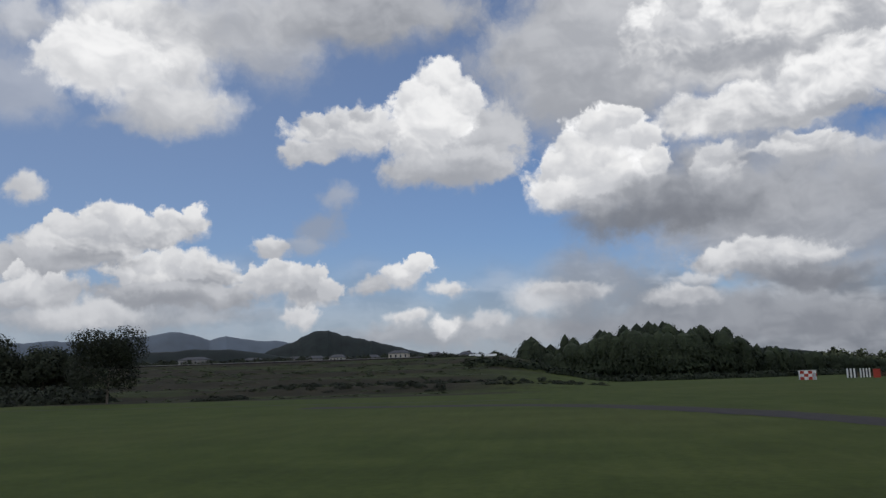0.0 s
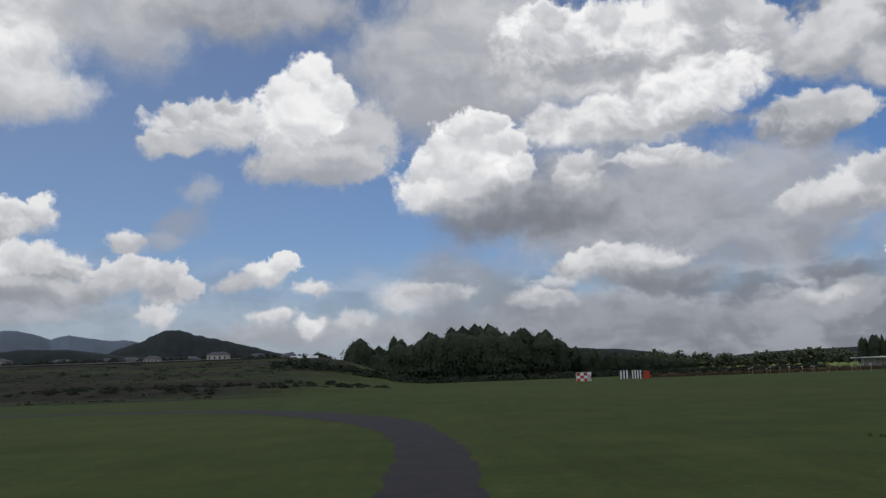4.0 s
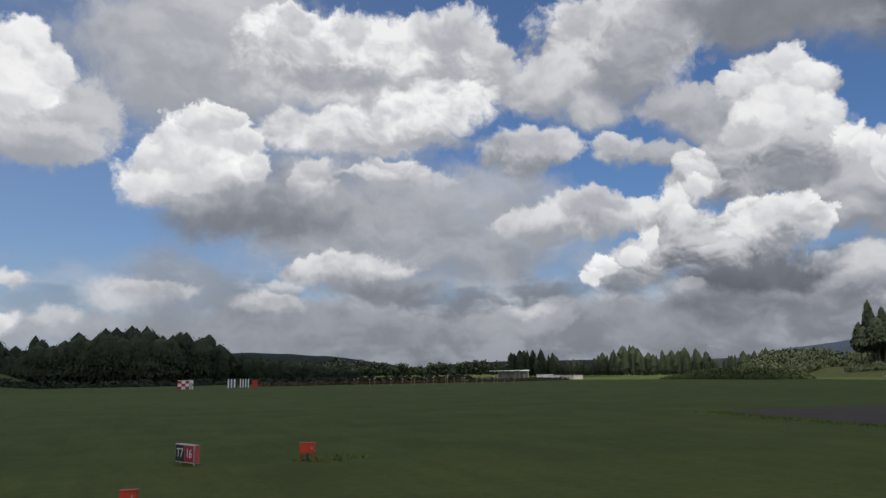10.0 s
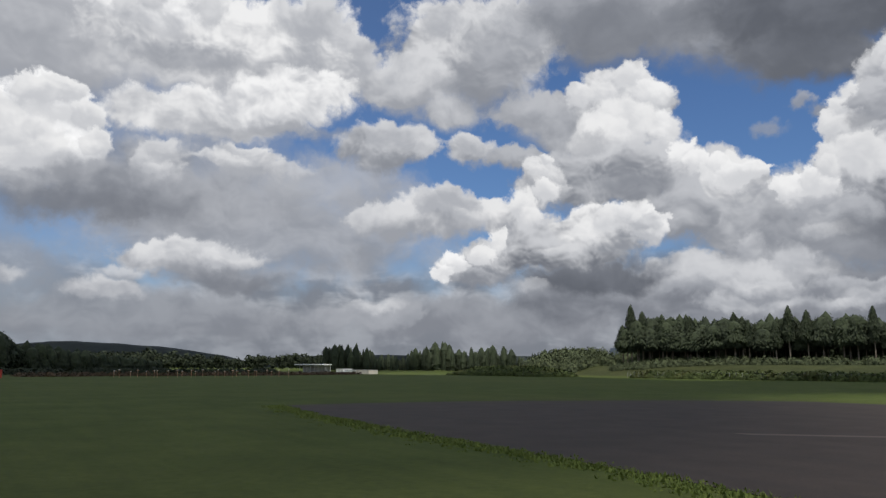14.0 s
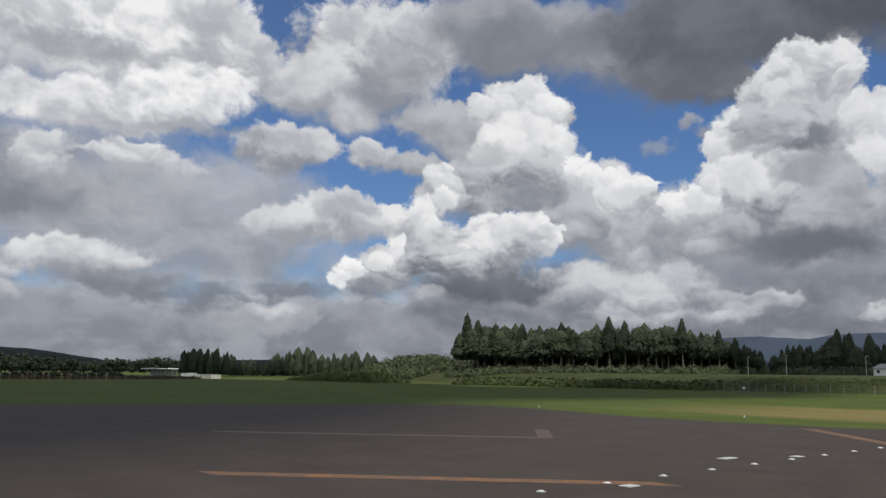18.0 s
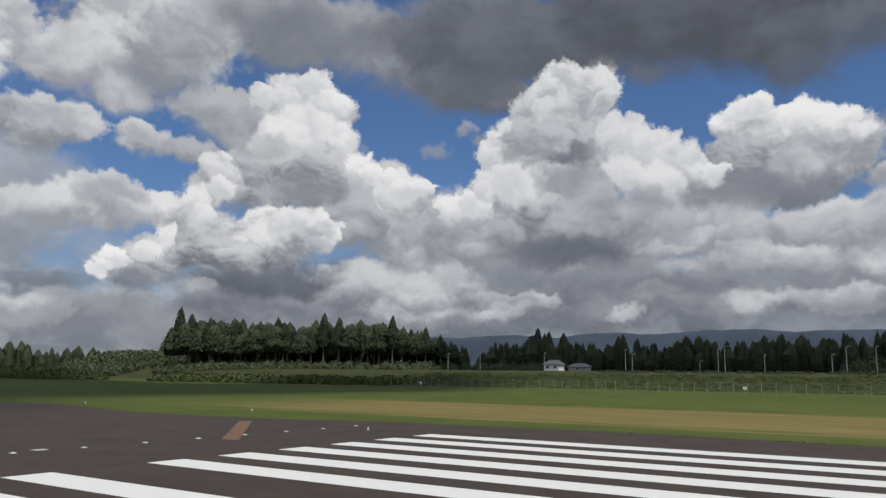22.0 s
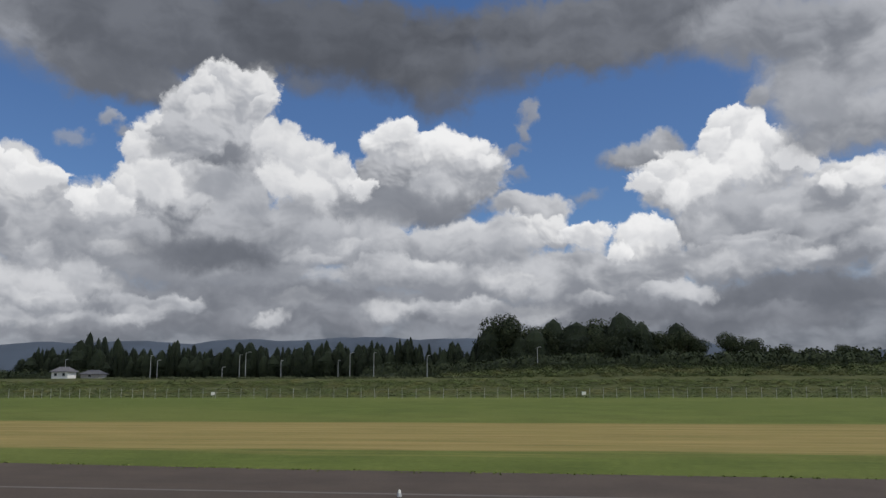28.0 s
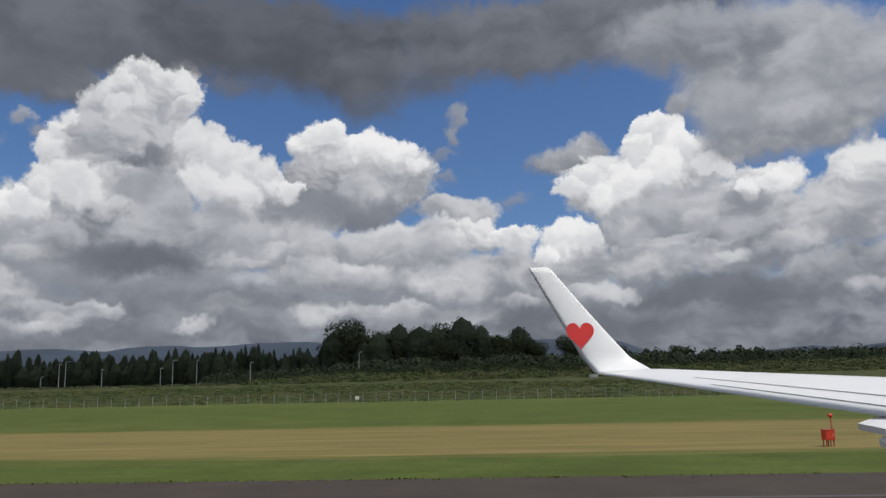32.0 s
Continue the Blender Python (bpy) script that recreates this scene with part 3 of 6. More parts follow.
# tower crown in front of the deck
puff(65.2, 20.1, 3.0, 1.9, 224, 171, 0.3)
puff(63.3, 18.8, 2.3, 1.7, 213, 161, 0.35)
puff(66.8, 19.5, 1.5, 1.4, 218, 166, 0.35)
puff(62.6, 16.8, 2.3, 1.9, 193, 151, 0.4)
puff(65.1, 21.1, 1.1, 0.9, 228, 186, 0.35)
puff(66.8, 20.6, 1.0, 1.0, 224, 181, 0.35)
puff(63.6, 20.3, 0.9, 0.9, 224, 181, 0.35)
puff(67.5, 19.3, 0.9, 0.8, 218, 171, 0.35)
puff(63.1, 18.7, 0.9, 0.9, 213, 166, 0.35)


def linear(v):
    v /= 255
    return ((v + 0.055) / 1.055) ** 2.4


def build_world():
    world = bpy.data.worlds.new("sky")
    scene.world = world
    world.use_nodes = True
    nt = world.node_tree
    nt.nodes.clear()

    def node(kind, **props):
        n = nt.nodes.new(kind)
        for k, v in props.items():
            if k == "operation":
                n.operation = v
            elif k == "data_type":
                n.data_type = v
            elif k == "interpolation_type":
                n.interpolation_type = v
        return n

    def put(sock, v):
        if isinstance(v, bpy.types.NodeSocket):
            nt.links.new(v, sock)
        else:
            sock.default_value = v

    def maths(op, a, b=0.0, c=0.0):
        n = node("ShaderNodeMath", operation=op)
        for s, v in zip(n.inputs, (a, b, c)):
            put(s, v)
        return n.outputs[0]

    def vec(op, a, b=(0, 0, 0), c=(0, 0, 0)):
        n = node("ShaderNodeVectorMath", operation=op)
        for s, v in zip(n.inputs, (a, b, c)):
            put(s, v)
        return n.outputs["Value"] if op in ("LENGTH", "DOT_PRODUCT") else n.outputs["Vector"]

    def ramp(v, a, b, lo=0.0, hi=1.0, smooth=True):
        n = node("ShaderNodeMapRange", interpolation_type="SMOOTHSTEP" if smooth else "LINEAR")
        for s, x in zip(n.inputs, (v, a, b, lo, hi)):
            put(s, x)
        return n.outputs[0]

    def mix(f, a, b):
        n = node("ShaderNodeMix", data_type="RGBA")
        put(n.inputs[0], f), put(n.inputs[6], a), put(n.inputs[7], b)
        return n.outputs[2]

    way = node("ShaderNodeTexCoord").outputs["Generated"]
    sep = node("ShaderNodeSeparateXYZ")
    put(sep.inputs[0], way)
    az = maths("MULTIPLY", maths("ARCTAN2", sep.outputs[0], sep.outputs[1]), 57.2958)
    el = maths("MULTIPLY", maths("ARCSINE", sep.outputs[2]), 57.2958)
    com = node("ShaderNodeCombineXYZ")
    put(com.inputs[0], az), put(com.inputs[1], el)
    plain = com.outputs[0]

    def cloud_noise(v, scale, detail, rough):
        n = node("ShaderNodeTexNoise")
        n.noise_dimensions = "2D"
        put(n.inputs["Vector"], v)
        n.inputs["Scale"].default_value, n.inputs["Detail"].default_value, n.inputs["Roughness"].default_value = scale, detail, rough
        return n.outputs

    bend = cloud_noise(plain, 0.22, 1.0, 0.4)
    place = vec("ADD", plain, vec("MULTIPLY", vec("SUBTRACT", bend["Color"], (0.5, 0.5, 0.5)), (1.8, 1.5, 0)))

    def billow(v, scale, detail, smooth):
        n = node("ShaderNodeTexVoronoi")
        n.voronoi_dimensions, n.feature, n.normalize = "2D", "SMOOTH_F1", True
        put(n.inputs["Vector"], v)
        n.inputs["Scale"].default_value, n.inputs["Detail"].default_value, n.inputs["Smoothness"].default_value = scale, detail, smooth
        n.inputs["Roughness"].default_value, n.inputs["Lacunarity"].default_value = 0.55, 2.3
        return n.outputs["Distance"]

    churn = cloud_noise(plain, 0.8, 4.0, 0.55)
    calm = vec("ADD", place, vec("MULTIPLY", vec("SUBTRACT", cloud_noise(plain, 0.6, 1.0, 0.4)["Color"], (0.5, 0.5, 0.5)), (0.9, 0.7, 0)))
    place = vec("ADD", place, vec("MULTIPLY", vec("SUBTRACT", churn["Color"], (0.5, 0.5, 0.5)), (1.5, 1.2, 0)))
    bumps = billow(place, 0.42, 4.0, 0.22)

    def slope(scale, detail, smooth, step):
        """How far a field of billows faces up towards the sun."""
        return maths("SUBTRACT", billow(vec("ADD", calm, step), scale, detail, smooth), billow(calm, scale, detail, smooth))

    lit, lit_fine = slope(0.55, 1.0, 0.6, (0.08, 0.2, 0)), slope(1.0, 1.0, 0.6, (0.05, 0.12, 0))
    fuzz = maths("SUBTRACT", cloud_noise(plain, 0.9, 4.0, 0.55)["Fac"], 0.5)
    broad = maths("SUBTRACT", cloud_noise(plain, 0.2, 4.0, 0.5)["Fac"], 0.5)
    patch = maths("SUBTRACT", cloud_noise(vec("MULTIPLY", calm, (0.30, 0.52, 0)), 1.0, 3.0, 0.5)["Fac"], 0.5)
    low = maths("ADD", bumps, maths("MULTIPLY", fuzz, 0.4))
    low_fine = maths("ADD", billow(place, 1.15, 2.0, 0.25), maths("MULTIPLY", fuzz, 0.5))
    low_soft = maths("MULTIPLY_ADD", bumps, 0.6, maths("MULTIPLY_ADD", broad, 0.7, 0.15))
    swell = maths("MULTIPLY", maths("SUBTRACT", 0.36, billow(calm, 0.42, 2.0, 0.5)), 1.6)
    stain = maths("MULTIPLY_ADD", patch, 2.2, maths("MULTIPLY", broad, 1.1))
    relief = maths("ADD", maths("MULTIPLY_ADD", lit, 1.7, maths("MULTIPLY", lit_fine, 1.5)), maths("ADD", swell, stain))
    relief_soft = maths("ADD", maths("MULTIPLY_ADD", lit, 0.9, maths("MULTIPLY", lit_fine, 0.5)), maths("MULTIPLY_ADD", swell, 0.5, maths("MULTIPLY", stain, 1.25)))

    air = node("ShaderNodeTexSky")
    air.sky_type, air.sun_disc = "NISHITA", False
    air.sun_elevation, air.sun_rotation, air.altitude, air.dust_density = s_el, s_az, 270, 1.2
    blue = vec("MULTIPLY", air.outputs[0], (0.050, 0.067, 0.091))
    haze = ramp(el, 10.0, 1.0)
    blue = mix(maths("MULTIPLY", haze, 0.75), blue, (0.31, 0.35, 0.41, 1))
    blue = mix(maths("MULTIPLY", ramp(az, 45.0, -40.0), 0.24), blue, (0.42, 0.48, 0.57, 1))

    def tone(v):
        g = linear(v)
        t = max(0.0, min(1.0, (v - 90) / 140))
        return (g * (0.905 + 0.09 * t), g * (0.99 + 0.005 * t), g * (1.19 - 0.19 * t), 1)

    strips = cloud_noise(vec("MULTIPLY", plain, (0.10, 0.42, 0)), 1.0, 5.0, 0.55)["Fac"]
    bank = ramp(maths("MULTIPLY_ADD", broad, 9.0, el), 8.6, 4.6, 0.0, ramp(az, -12.0, 22.0, 0.22, 0.9))
    bank_tone = ramp(maths("MULTIPLY_ADD", relief_soft, 0.35, strips), 0.28, 0.72)
    east = ramp(az, 42.0, 64.0)
    lift = ramp(el, 0.5, 5.5)
    bank_mix = mix(bank_tone, mix(east, tone(122), tone(104)), mix(east, mix(lift, tone(150), tone(190)), mix(lift, tone(128), tone(160))))
    blue = mix(bank, blue, bank_mix)

    def puff_group():
        """One billow laid over the sky behind it, as a node group."""
        g = bpy.data.node_groups.new("billow", "ShaderNodeTree")
        kinds = (("Place", "Vector"), ("Low", "Float"), ("Relief", "Float"), ("Behind", "Color"), ("Scale", "Vector"), ("Offset", "Vector"),
                 ("Inner", "Float"), ("Lump", "Float"), ("Foot", "Color"), ("Crown", "Color"), ("Dense", "Float"))
        for label, k in kinds:
            g.interface.new_socket(label, in_out="INPUT", socket_type="NodeSocket" + k)
        g.interface.new_socket("Sky", in_out="OUTPUT", socket_type="NodeSocketColor")
        return g

    group = puff_group()
    nt = group
    gi, go = node("NodeGroupInput"), node("NodeGroupOutput")
    i = gi.outputs
    q = vec("MULTIPLY_ADD", i["Place"], i["Scale"], i["Offset"])
    r = maths("MULTIPLY_ADD", i["Low"], i["Lump"], vec("LENGTH", q))
    feather = maths("MULTIPLY_ADD", maths("MINIMUM", vec("DOT_PRODUCT", q, (0, 1, 0)), 0.0), 0.45, i["Inner"])
    cover = ramp(r, 1.40, feather, 0.0, i["Dense"])
    side = ramp(maths("ADD", vec("DOT_PRODUCT", q, (0.15, 1, 0)), i["Relief"]), -0.85, 1.12)
    put(go.inputs[0], mix(cover, i["Behind"], mix(side, i["Foot"], i["Crown"])))
    nt = world.node_tree

    def sector_group(lo, hi):
        """All the billows that reach into one sector of the compass, each over the ones behind it."""
        g = bpy.data.node_groups.new("sector", "ShaderNodeTree")
        for label, k in (("Place", "Vector"), ("Low", "Float"), ("Fine", "Float"), ("Soft", "Float"), ("Relief", "Float"), ("Gentle", "Float"), ("Sky", "Color")):
            g.interface.new_socket(label, in_out="INPUT", socket_type="NodeSocket" + k)
        g.interface.new_socket("Sky", in_out="OUTPUT", socket_type="NodeSocketColor")
        gi, go = g.nodes.new("NodeGroupInput"), g.nodes.new("NodeGroupOutput")
        col = gi.outputs["Sky"]
        for a, e, w, h, top, base, soft in PUFFS:
            if a + 1.3 * w + 1.3 < lo or a - 1.3 * w - 1.3 > hi:
                continue
            n = g.nodes.new("ShaderNodeGroup")
            n.node_tree = group
            s = n.inputs
            for label, v in (("Place", gi.outputs["Place"]), ("Low", gi.outputs["Soft" if soft > 0.5 and w > 2.4 else "Low" if w > 1.25 else "Fine"]), ("Relief", gi.outputs["Relief" if soft < 0.5 else "Gentle"]), ("Behind", col)):
                g.links.new(v, s[label])
            k = 1 + lo * 1e-5
            s["Scale"].default_value, s["Offset"].default_value = (k / w, k / h, 0), (-k * a / w, -k * e / h, 0)
            s["Inner"].default_value, s["Lump"].default_value = 1.40 - (0.72 if soft < 0.55 else 0.95) * soft, 0.78
            s["Foot"].default_value, s["Crown"].default_value = tone(base), tone(top)
            s["Dense"].default_value = 1.0 if soft < 0.65 else 0.8 if soft < 0.75 else 0.6
            col = n.outputs[0]
        g.links.new(col, go.inputs[0])
        return g

    def sector(lo, hi):
        n = nt.nodes.new("ShaderNodeGroup")
        n.node_tree = sector_group(lo, hi)
        for label, v in (("Place", place), ("Low", low), ("Fine", low_fine), ("Soft", low_soft), ("Relief", relief), ("Gentle", relief_soft), ("Sky", blue)):
            put(n.inputs[label], v)
        bg = node("ShaderNodeBackground")
        put(bg.inputs[0], mix(ramp(el, 33.0, 42.0), n.outputs[0], overhead))
        return bg.outputs[0]

    cover = ramp(cloud_noise(plain, 0.05, 4.0, 0.55)["Fac"], 0.38, 0.58)
    overhead = mix(cover, blue, (0.78, 0.79, 0.80, 1))
    far = node("ShaderNodeBackground")
    put(far.inputs[0], overhead)
    shade = far.outputs[0]
    edges = [-48, -36, *range(-28, 116, 8), 125]
    for lo, hi in zip(edges, edges[1:]):
        inside = maths("MULTIPLY", maths("GREATER_THAN", az, lo), maths("LESS_THAN", az, hi))
        m = node("ShaderNodeMixShader")
        put(m.inputs[0], inside), put(m.inputs[1], shade), put(m.inputs[2], sector(lo, hi))
        shade = m.outputs[0]
    out = node("ShaderNodeOutputWorld")
    put(out.inputs[0], shade)


build_world()

# ---- materials ----
def material(name, rough=0.8, metal=0.0, spec=0.3):
    m = bpy.data.materials.new(name)
    m.use_nodes = True
    b = m.node_tree.nodes["Principled BSDF"]
    b.inputs["Roughness"].default_value, b.inputs["Metallic"].default_value = rough, metal
    b.inputs["Specular IOR Level"].default_value = spec
    return m, m.node_tree, b


def noise_tex(nt, scale, detail=4.0, rough=0.55, vector=None):
    n = nt.nodes.new("ShaderNodeTexNoise")
    n.inputs["Scale"].default_value, n.inputs["Detail"].default_value, n.inputs["Roughness"].default_value = scale, detail, rough
    if vector is not None:
        nt.links.new(vector, n.inputs["Vector"])
    return n.outputs["Fac"]


def ramp_tex(nt, fac, *stops):
    n = nt.nodes.new("ShaderNodeValToRGB")
    nt.links.new(fac, n.inputs[0])
    els = n.color_ramp.elements
    while len(els) < len(stops):
        els.new(0.5)
    for e, (p, c) in zip(els, stops):
        e.position, e.color = p, (*c, 1)
    return n.outputs[0]


def mix_tex(nt, fac, a, b, kind="MIX"):
    n = nt.nodes.new("ShaderNodeMix")
    n.data_type, n.blend_type = "RGBA", kind
    for s, v in ((n.inputs[0], fac), (n.inputs[6], a), (n.inputs[7], b)):
        if isinstance(v, bpy.types.NodeSocket):
            nt.links.new(v, s)
        else:
            s.default_value = v if not isinstance(v, tuple) else (*v[:3], 1)
    return n.outputs[2]


def math_tex(nt, op, a, b=0.0, c=0.0):
    n = nt.nodes.new("ShaderNodeMath")
    n.operation = op
    for s, v in zip(n.inputs, (a, b, c)):
        if isinstance(v, bpy.types.NodeSocket):
            nt.links.new(v, s)
        else:
            s.default_value = v
    return n.outputs[0]


def band_tex(nt, v, a, b):
    n = nt.nodes.new("ShaderNodeMapRange")
    n.interpolation_type = "SMOOTHSTEP"
    for s, x in zip(n.inputs, (v, a, b)):
        if isinstance(x, bpy.types.NodeSocket):
            nt.links.new(x, s)
        else:
            s.default_value = x
    return n.outputs[0]


def bump_tex(nt, b, height, strength, distance=0.05):
    n = nt.nodes.new("ShaderNodeBump")
    n.inputs["Strength"].default_value, n.inputs["Distance"].default_value = strength, distance
    nt.links.new(height, n.inputs["Height"])
    nt.links.new(n.outputs[0], b.inputs["Normal"])


def object_place(nt):
    return nt.nodes.new("ShaderNodeTexCoord").outputs["Object"]


def random_of_object(nt):
    return nt.nodes.new("ShaderNodeObjectInfo").outputs["Random"]


def plain_material(name, colour, rough=0.6, metal=0.0, vary=0.12, scale=6.0, spec=0.4):
    m, nt, b = material(name, rough, metal, spec)
    f = noise_tex(nt, scale, 5, 0.6, object_place(nt))
    lo, hi = [tuple(max(0, c * (1 + s * vary)) for c in colour) for s in (-1, 1)]
    nt.links.new(ramp_tex(nt, f, (0.3, lo), (0.7, hi)), b.inputs["Base Color"])
    bump_tex(nt, b, f, 0.15, 0.01)
    return m


def grass_material():
    m, nt, b = material("mown_grass", 0.9, 0, 0.1)
    p = object_place(nt)
    big, mid, small = noise_tex(nt, 0.018, 4, 0.6, p), noise_tex(nt, 0.16, 5, 0.65, p), noise_tex(nt, 2.4, 5, 0.7, p)
    green = ramp_tex(nt, mid, (0.25, (0.050, 0.067, 0.016)), (0.5, (0.067, 0.088, 0.021)), (0.75, (0.090, 0.110, 0.030)))
    green = mix_tex(nt, math_tex(nt, "MULTIPLY", band_tex(nt, big, 0.45, 0.7), 0.5), green, (0.100, 0.110, 0.033))
    green = mix_tex(nt, 0.55, green, ramp_tex(nt, small, (0.3, (0.35, 0.38, 0.35)), (0.7, (0.72, 0.70, 0.66))), "OVERLAY")
    sep = nt.nodes.new("ShaderNodeSeparateXYZ")
    nt.links.new(p, sep.inputs[0])
    x, y = sep.outputs[0], sep.outputs[1]
    # a strip of dry cut grass along the runway
    stretch = nt.nodes.new("ShaderNodeVectorMath")
    stretch.operation = "MULTIPLY"
    nt.links.new(p, stretch.inputs[0])
    stretch.inputs[1].default_value = (0.5, 0.04, 0)
    wander = math_tex(nt, "MULTIPLY_ADD", noise_tex(nt, 1.0, 5, 0.65, stretch.outputs[0]), 14.0, x)
    dry = math_tex(nt, "MULTIPLY", band_tex(nt, wander, 42.0, 46.5), band_tex(nt, wander, 74.0, 70.0))
    streak = noise_tex(nt, 1.7, 6, 0.65, stretch.outputs[0])
    dry = math_tex(nt, "MULTIPLY", dry, math_tex(nt, "MULTIPLY_ADD", band_tex(nt, streak, 0.35, 0.62), 0.42, 0.58))
    green = mix_tex(nt, 0.3, green, ramp_tex(nt, streak, (0.32, (0.34, 0.37, 0.34)), (0.68, (0.66, 0.64, 0.60))), "OVERLAY")
    dry = math_tex(nt, "MULTIPLY", dry, band_tex(nt, y, 55.0, 25.0))
    straw = ramp_tex(nt, noise_tex(nt, 1.0, 6, 0.7, stretch.outputs[0]), (0.3, (0.165, 0.128, 0.050)), (0.7, (0.27, 0.20, 0.085)))
    col = mix_tex(nt, math_tex(nt, "MULTIPLY", dry, 0.85), green, straw)
    # rough dark land on the plateau behind the bank
    rough = math_tex(nt, "MULTIPLY", band_tex(nt, math_tex(nt, "MULTIPLY_ADD", mid, 14.0, x), 172.0, 180.0), band_tex(nt, y, 300.0, 260.0))
    col = mix_tex(nt, math_tex(nt, "MULTIPLY", rough, 0.85), col, ramp_tex(nt, mid, (0.3, (0.030, 0.036, 0.016)), (0.7, (0.060, 0.064, 0.028))))
    # ploughed brown fields beyond the boundary in the north-west
    rim = math_tex(nt, "MULTIPLY_ADD", mid, 26.0, y)
    field = math_tex(nt, "MULTIPLY", band_tex(nt, rim, 196.0, 204.0), band_tex(nt, math_tex(nt, "MULTIPLY_ADD", mid, 40.0, x), -100.0, -132.0))
    plots = nt.nodes.new("ShaderNodeVectorMath")
    plots.operation = "MULTIPLY"
    nt.links.new(p, plots.inputs[0])
    plots.inputs[1].default_value = (0.012, 0.075, 0)
    plot = noise_tex(nt, 1.0, 3, 0.5, plots.outputs[0])
    soil = ramp_tex(nt, mid, (0.3, (0.027, 0.022, 0.017)), (0.7, (0.056, 0.045, 0.033)))
    soil = mix_tex(nt, band_tex(nt, plot, 0.50, 0.58), soil, ramp_tex(nt, mid, (0.3, (0.034, 0.042, 0.018)), (0.7, (0.070, 0.078, 0.034))))
    col = mix_tex(nt, math_tex(nt, "MULTIPLY", field, 0.92), col, soil)
    nt.links.new(col, b.inputs["Base Color"])
    bump_tex(nt, b, small, 0.6, 0.12)
    return m


def asphalt_material():
    m, nt, b = material("asphalt", 0.85, 0, 0.25)
    p = object_place(nt)
    stretch = nt.nodes.new("ShaderNodeVectorMath")
    stretch.operation = "MULTIPLY"
    nt.links.new(p, stretch.inputs[0])
    stretch.inputs[1].default_value = (1.0, 0.06, 1)
    f, g, s = noise_tex(nt, 0.35, 5, 0.6, p), noise_tex(nt, 14.0, 3, 0.6, p), noise_tex(nt, 0.5, 4, 0.6, stretch.outputs[0])
    col = ramp_tex(nt, f, (0.3, (0.040, 0.030, 0.024)), (0.7, (0.060, 0.046, 0.037)))
    col = mix_tex(nt, math_tex(nt, "MULTIPLY", band_tex(nt, s, 0.5, 0.75), 0.4), col, (0.028, 0.024, 0.023))
    col = mix_tex(nt, 0.3, col, ramp_tex(nt, g, (0.35, (0.3, 0.3, 0.3)), (0.65, (0.75, 0.75, 0.75))), "OVERLAY")
    nt.links.new(col, b.inputs["Base Color"])
    bump_tex(nt, b, g, 0.3, 0.01)
    return m


def paint_material(name, colour, wear):
    m, nt, b = material(name, 0.7, 0, 0.3)
    p = object_place(nt)
    f, g = noise_tex(nt, 1.3, 6, 0.7, p), noise_tex(nt, 9.0, 4, 0.6, p)
    worn = band_tex(nt, math_tex(nt, "ADD", f, math_tex(nt, "MULTIPLY", g, 0.3)), wear, wear + 0.25)
    nt.links.new(mix_tex(nt, worn, colour, tuple(0.35 * c + 0.04 for c in colour)), b.inputs["Base Color"])
    return m


def foliage_material(name, dark, light, dry=None):
    m, nt, b = material(name, 0.75, 0, 0.2)
    g = nt.nodes.new("ShaderNodeNewGeometry").outputs["Random Per Island"]
    col = ramp_tex(nt, g, (0.0, dark), (1.0, light))
    if dry:
        col = mix_tex(nt, math_tex(nt, "MULTIPLY", band_tex(nt, noise_tex(nt, 0.11, 4, 0.6, object_place(nt)), 0.48, 0.66), 0.7), col, dry)
    r = random_of_object(nt)
    col = mix_tex(nt, 0.5, col, ramp_tex(nt, r, (0.0, (0.36, 0.36, 0.36)), (1.0, (0.66, 0.66, 0.6))), "OVERLAY")
    nt.links.new(col, b.inputs["Base Color"])
    return m


GRASS, ASPHALT = grass_material(), asphalt_material()
WHITE_PAINT = paint_material("white_marking_paint", (0.68, 0.68, 0.66), 0.80)
FADED_PAINT = paint_material("worn_off_marking_paint", (0.085, 0.076, 0.070), 0.6)
ORANGE_PAINT = paint_material("faded_orange_marking_paint", (0.25, 0.11, 0.030), 0.47)
WORN_ORANGE = paint_material("worn_orange_marking_paint", (0.15, 0.075, 0.035), 0.40)
# cedar green darkened and dulled: cloud shade on the woods is partly in here
SUGI = foliage_material("shaded_cedar_foliage", (0.025, 0.033, 0.020), (0.046, 0.059, 0.031))
LEAF = foliage_material("broadleaf_foliage", (0.040, 0.052, 0.028), (0.090, 0.106, 0.052))
# broadleaf colours darkened for the trees and hedges that stand in shade
DARK_LEAF = foliage_material("dark_leaf_foliage", (0.024, 0.029, 0.019), (0.044, 0.051, 0.031))
BRUSH = foliage_material("dry_brush", (0.050, 0.036, 0.022), (0.120, 0.080, 0.046))
SHRUB = foliage_material("shrub_foliage", (0.030, 0.044, 0.013), (0.076, 0.098, 0.030), (0.092, 0.090, 0.030))
BLADE = foliage_material("grass_blade", (0.080, 0.110, 0.022), (0.150, 0.185, 0.045))
BARK = plain_material("bark", (0.17, 0.14, 0.11), 0.9, 0, 0.35, 3.0)
# forest green pulled a little towards blue, so some distance haze sits in it
HILL = plain_material("far_forest", (0.020, 0.027, 0.025), 0.95, 0, 0.35, 0.02)
# blue of the distance haze painted into the mountains' base colour
HAZED_MOUNTAIN = plain_material("hazed_mountain", (0.033, 0.046, 0.068), 0.95, 0, 0.25, 0.004)
WHITE_METAL = plain_material("white_aircraft_paint", (0.78, 0.78, 0.78), 0.32, 0, 0.03, 1.5, 0.5)
RED_PAINT = plain_material("signal_red_paint", (0.62, 0.055, 0.02), 0.5, 0, 0.15, 4.0)
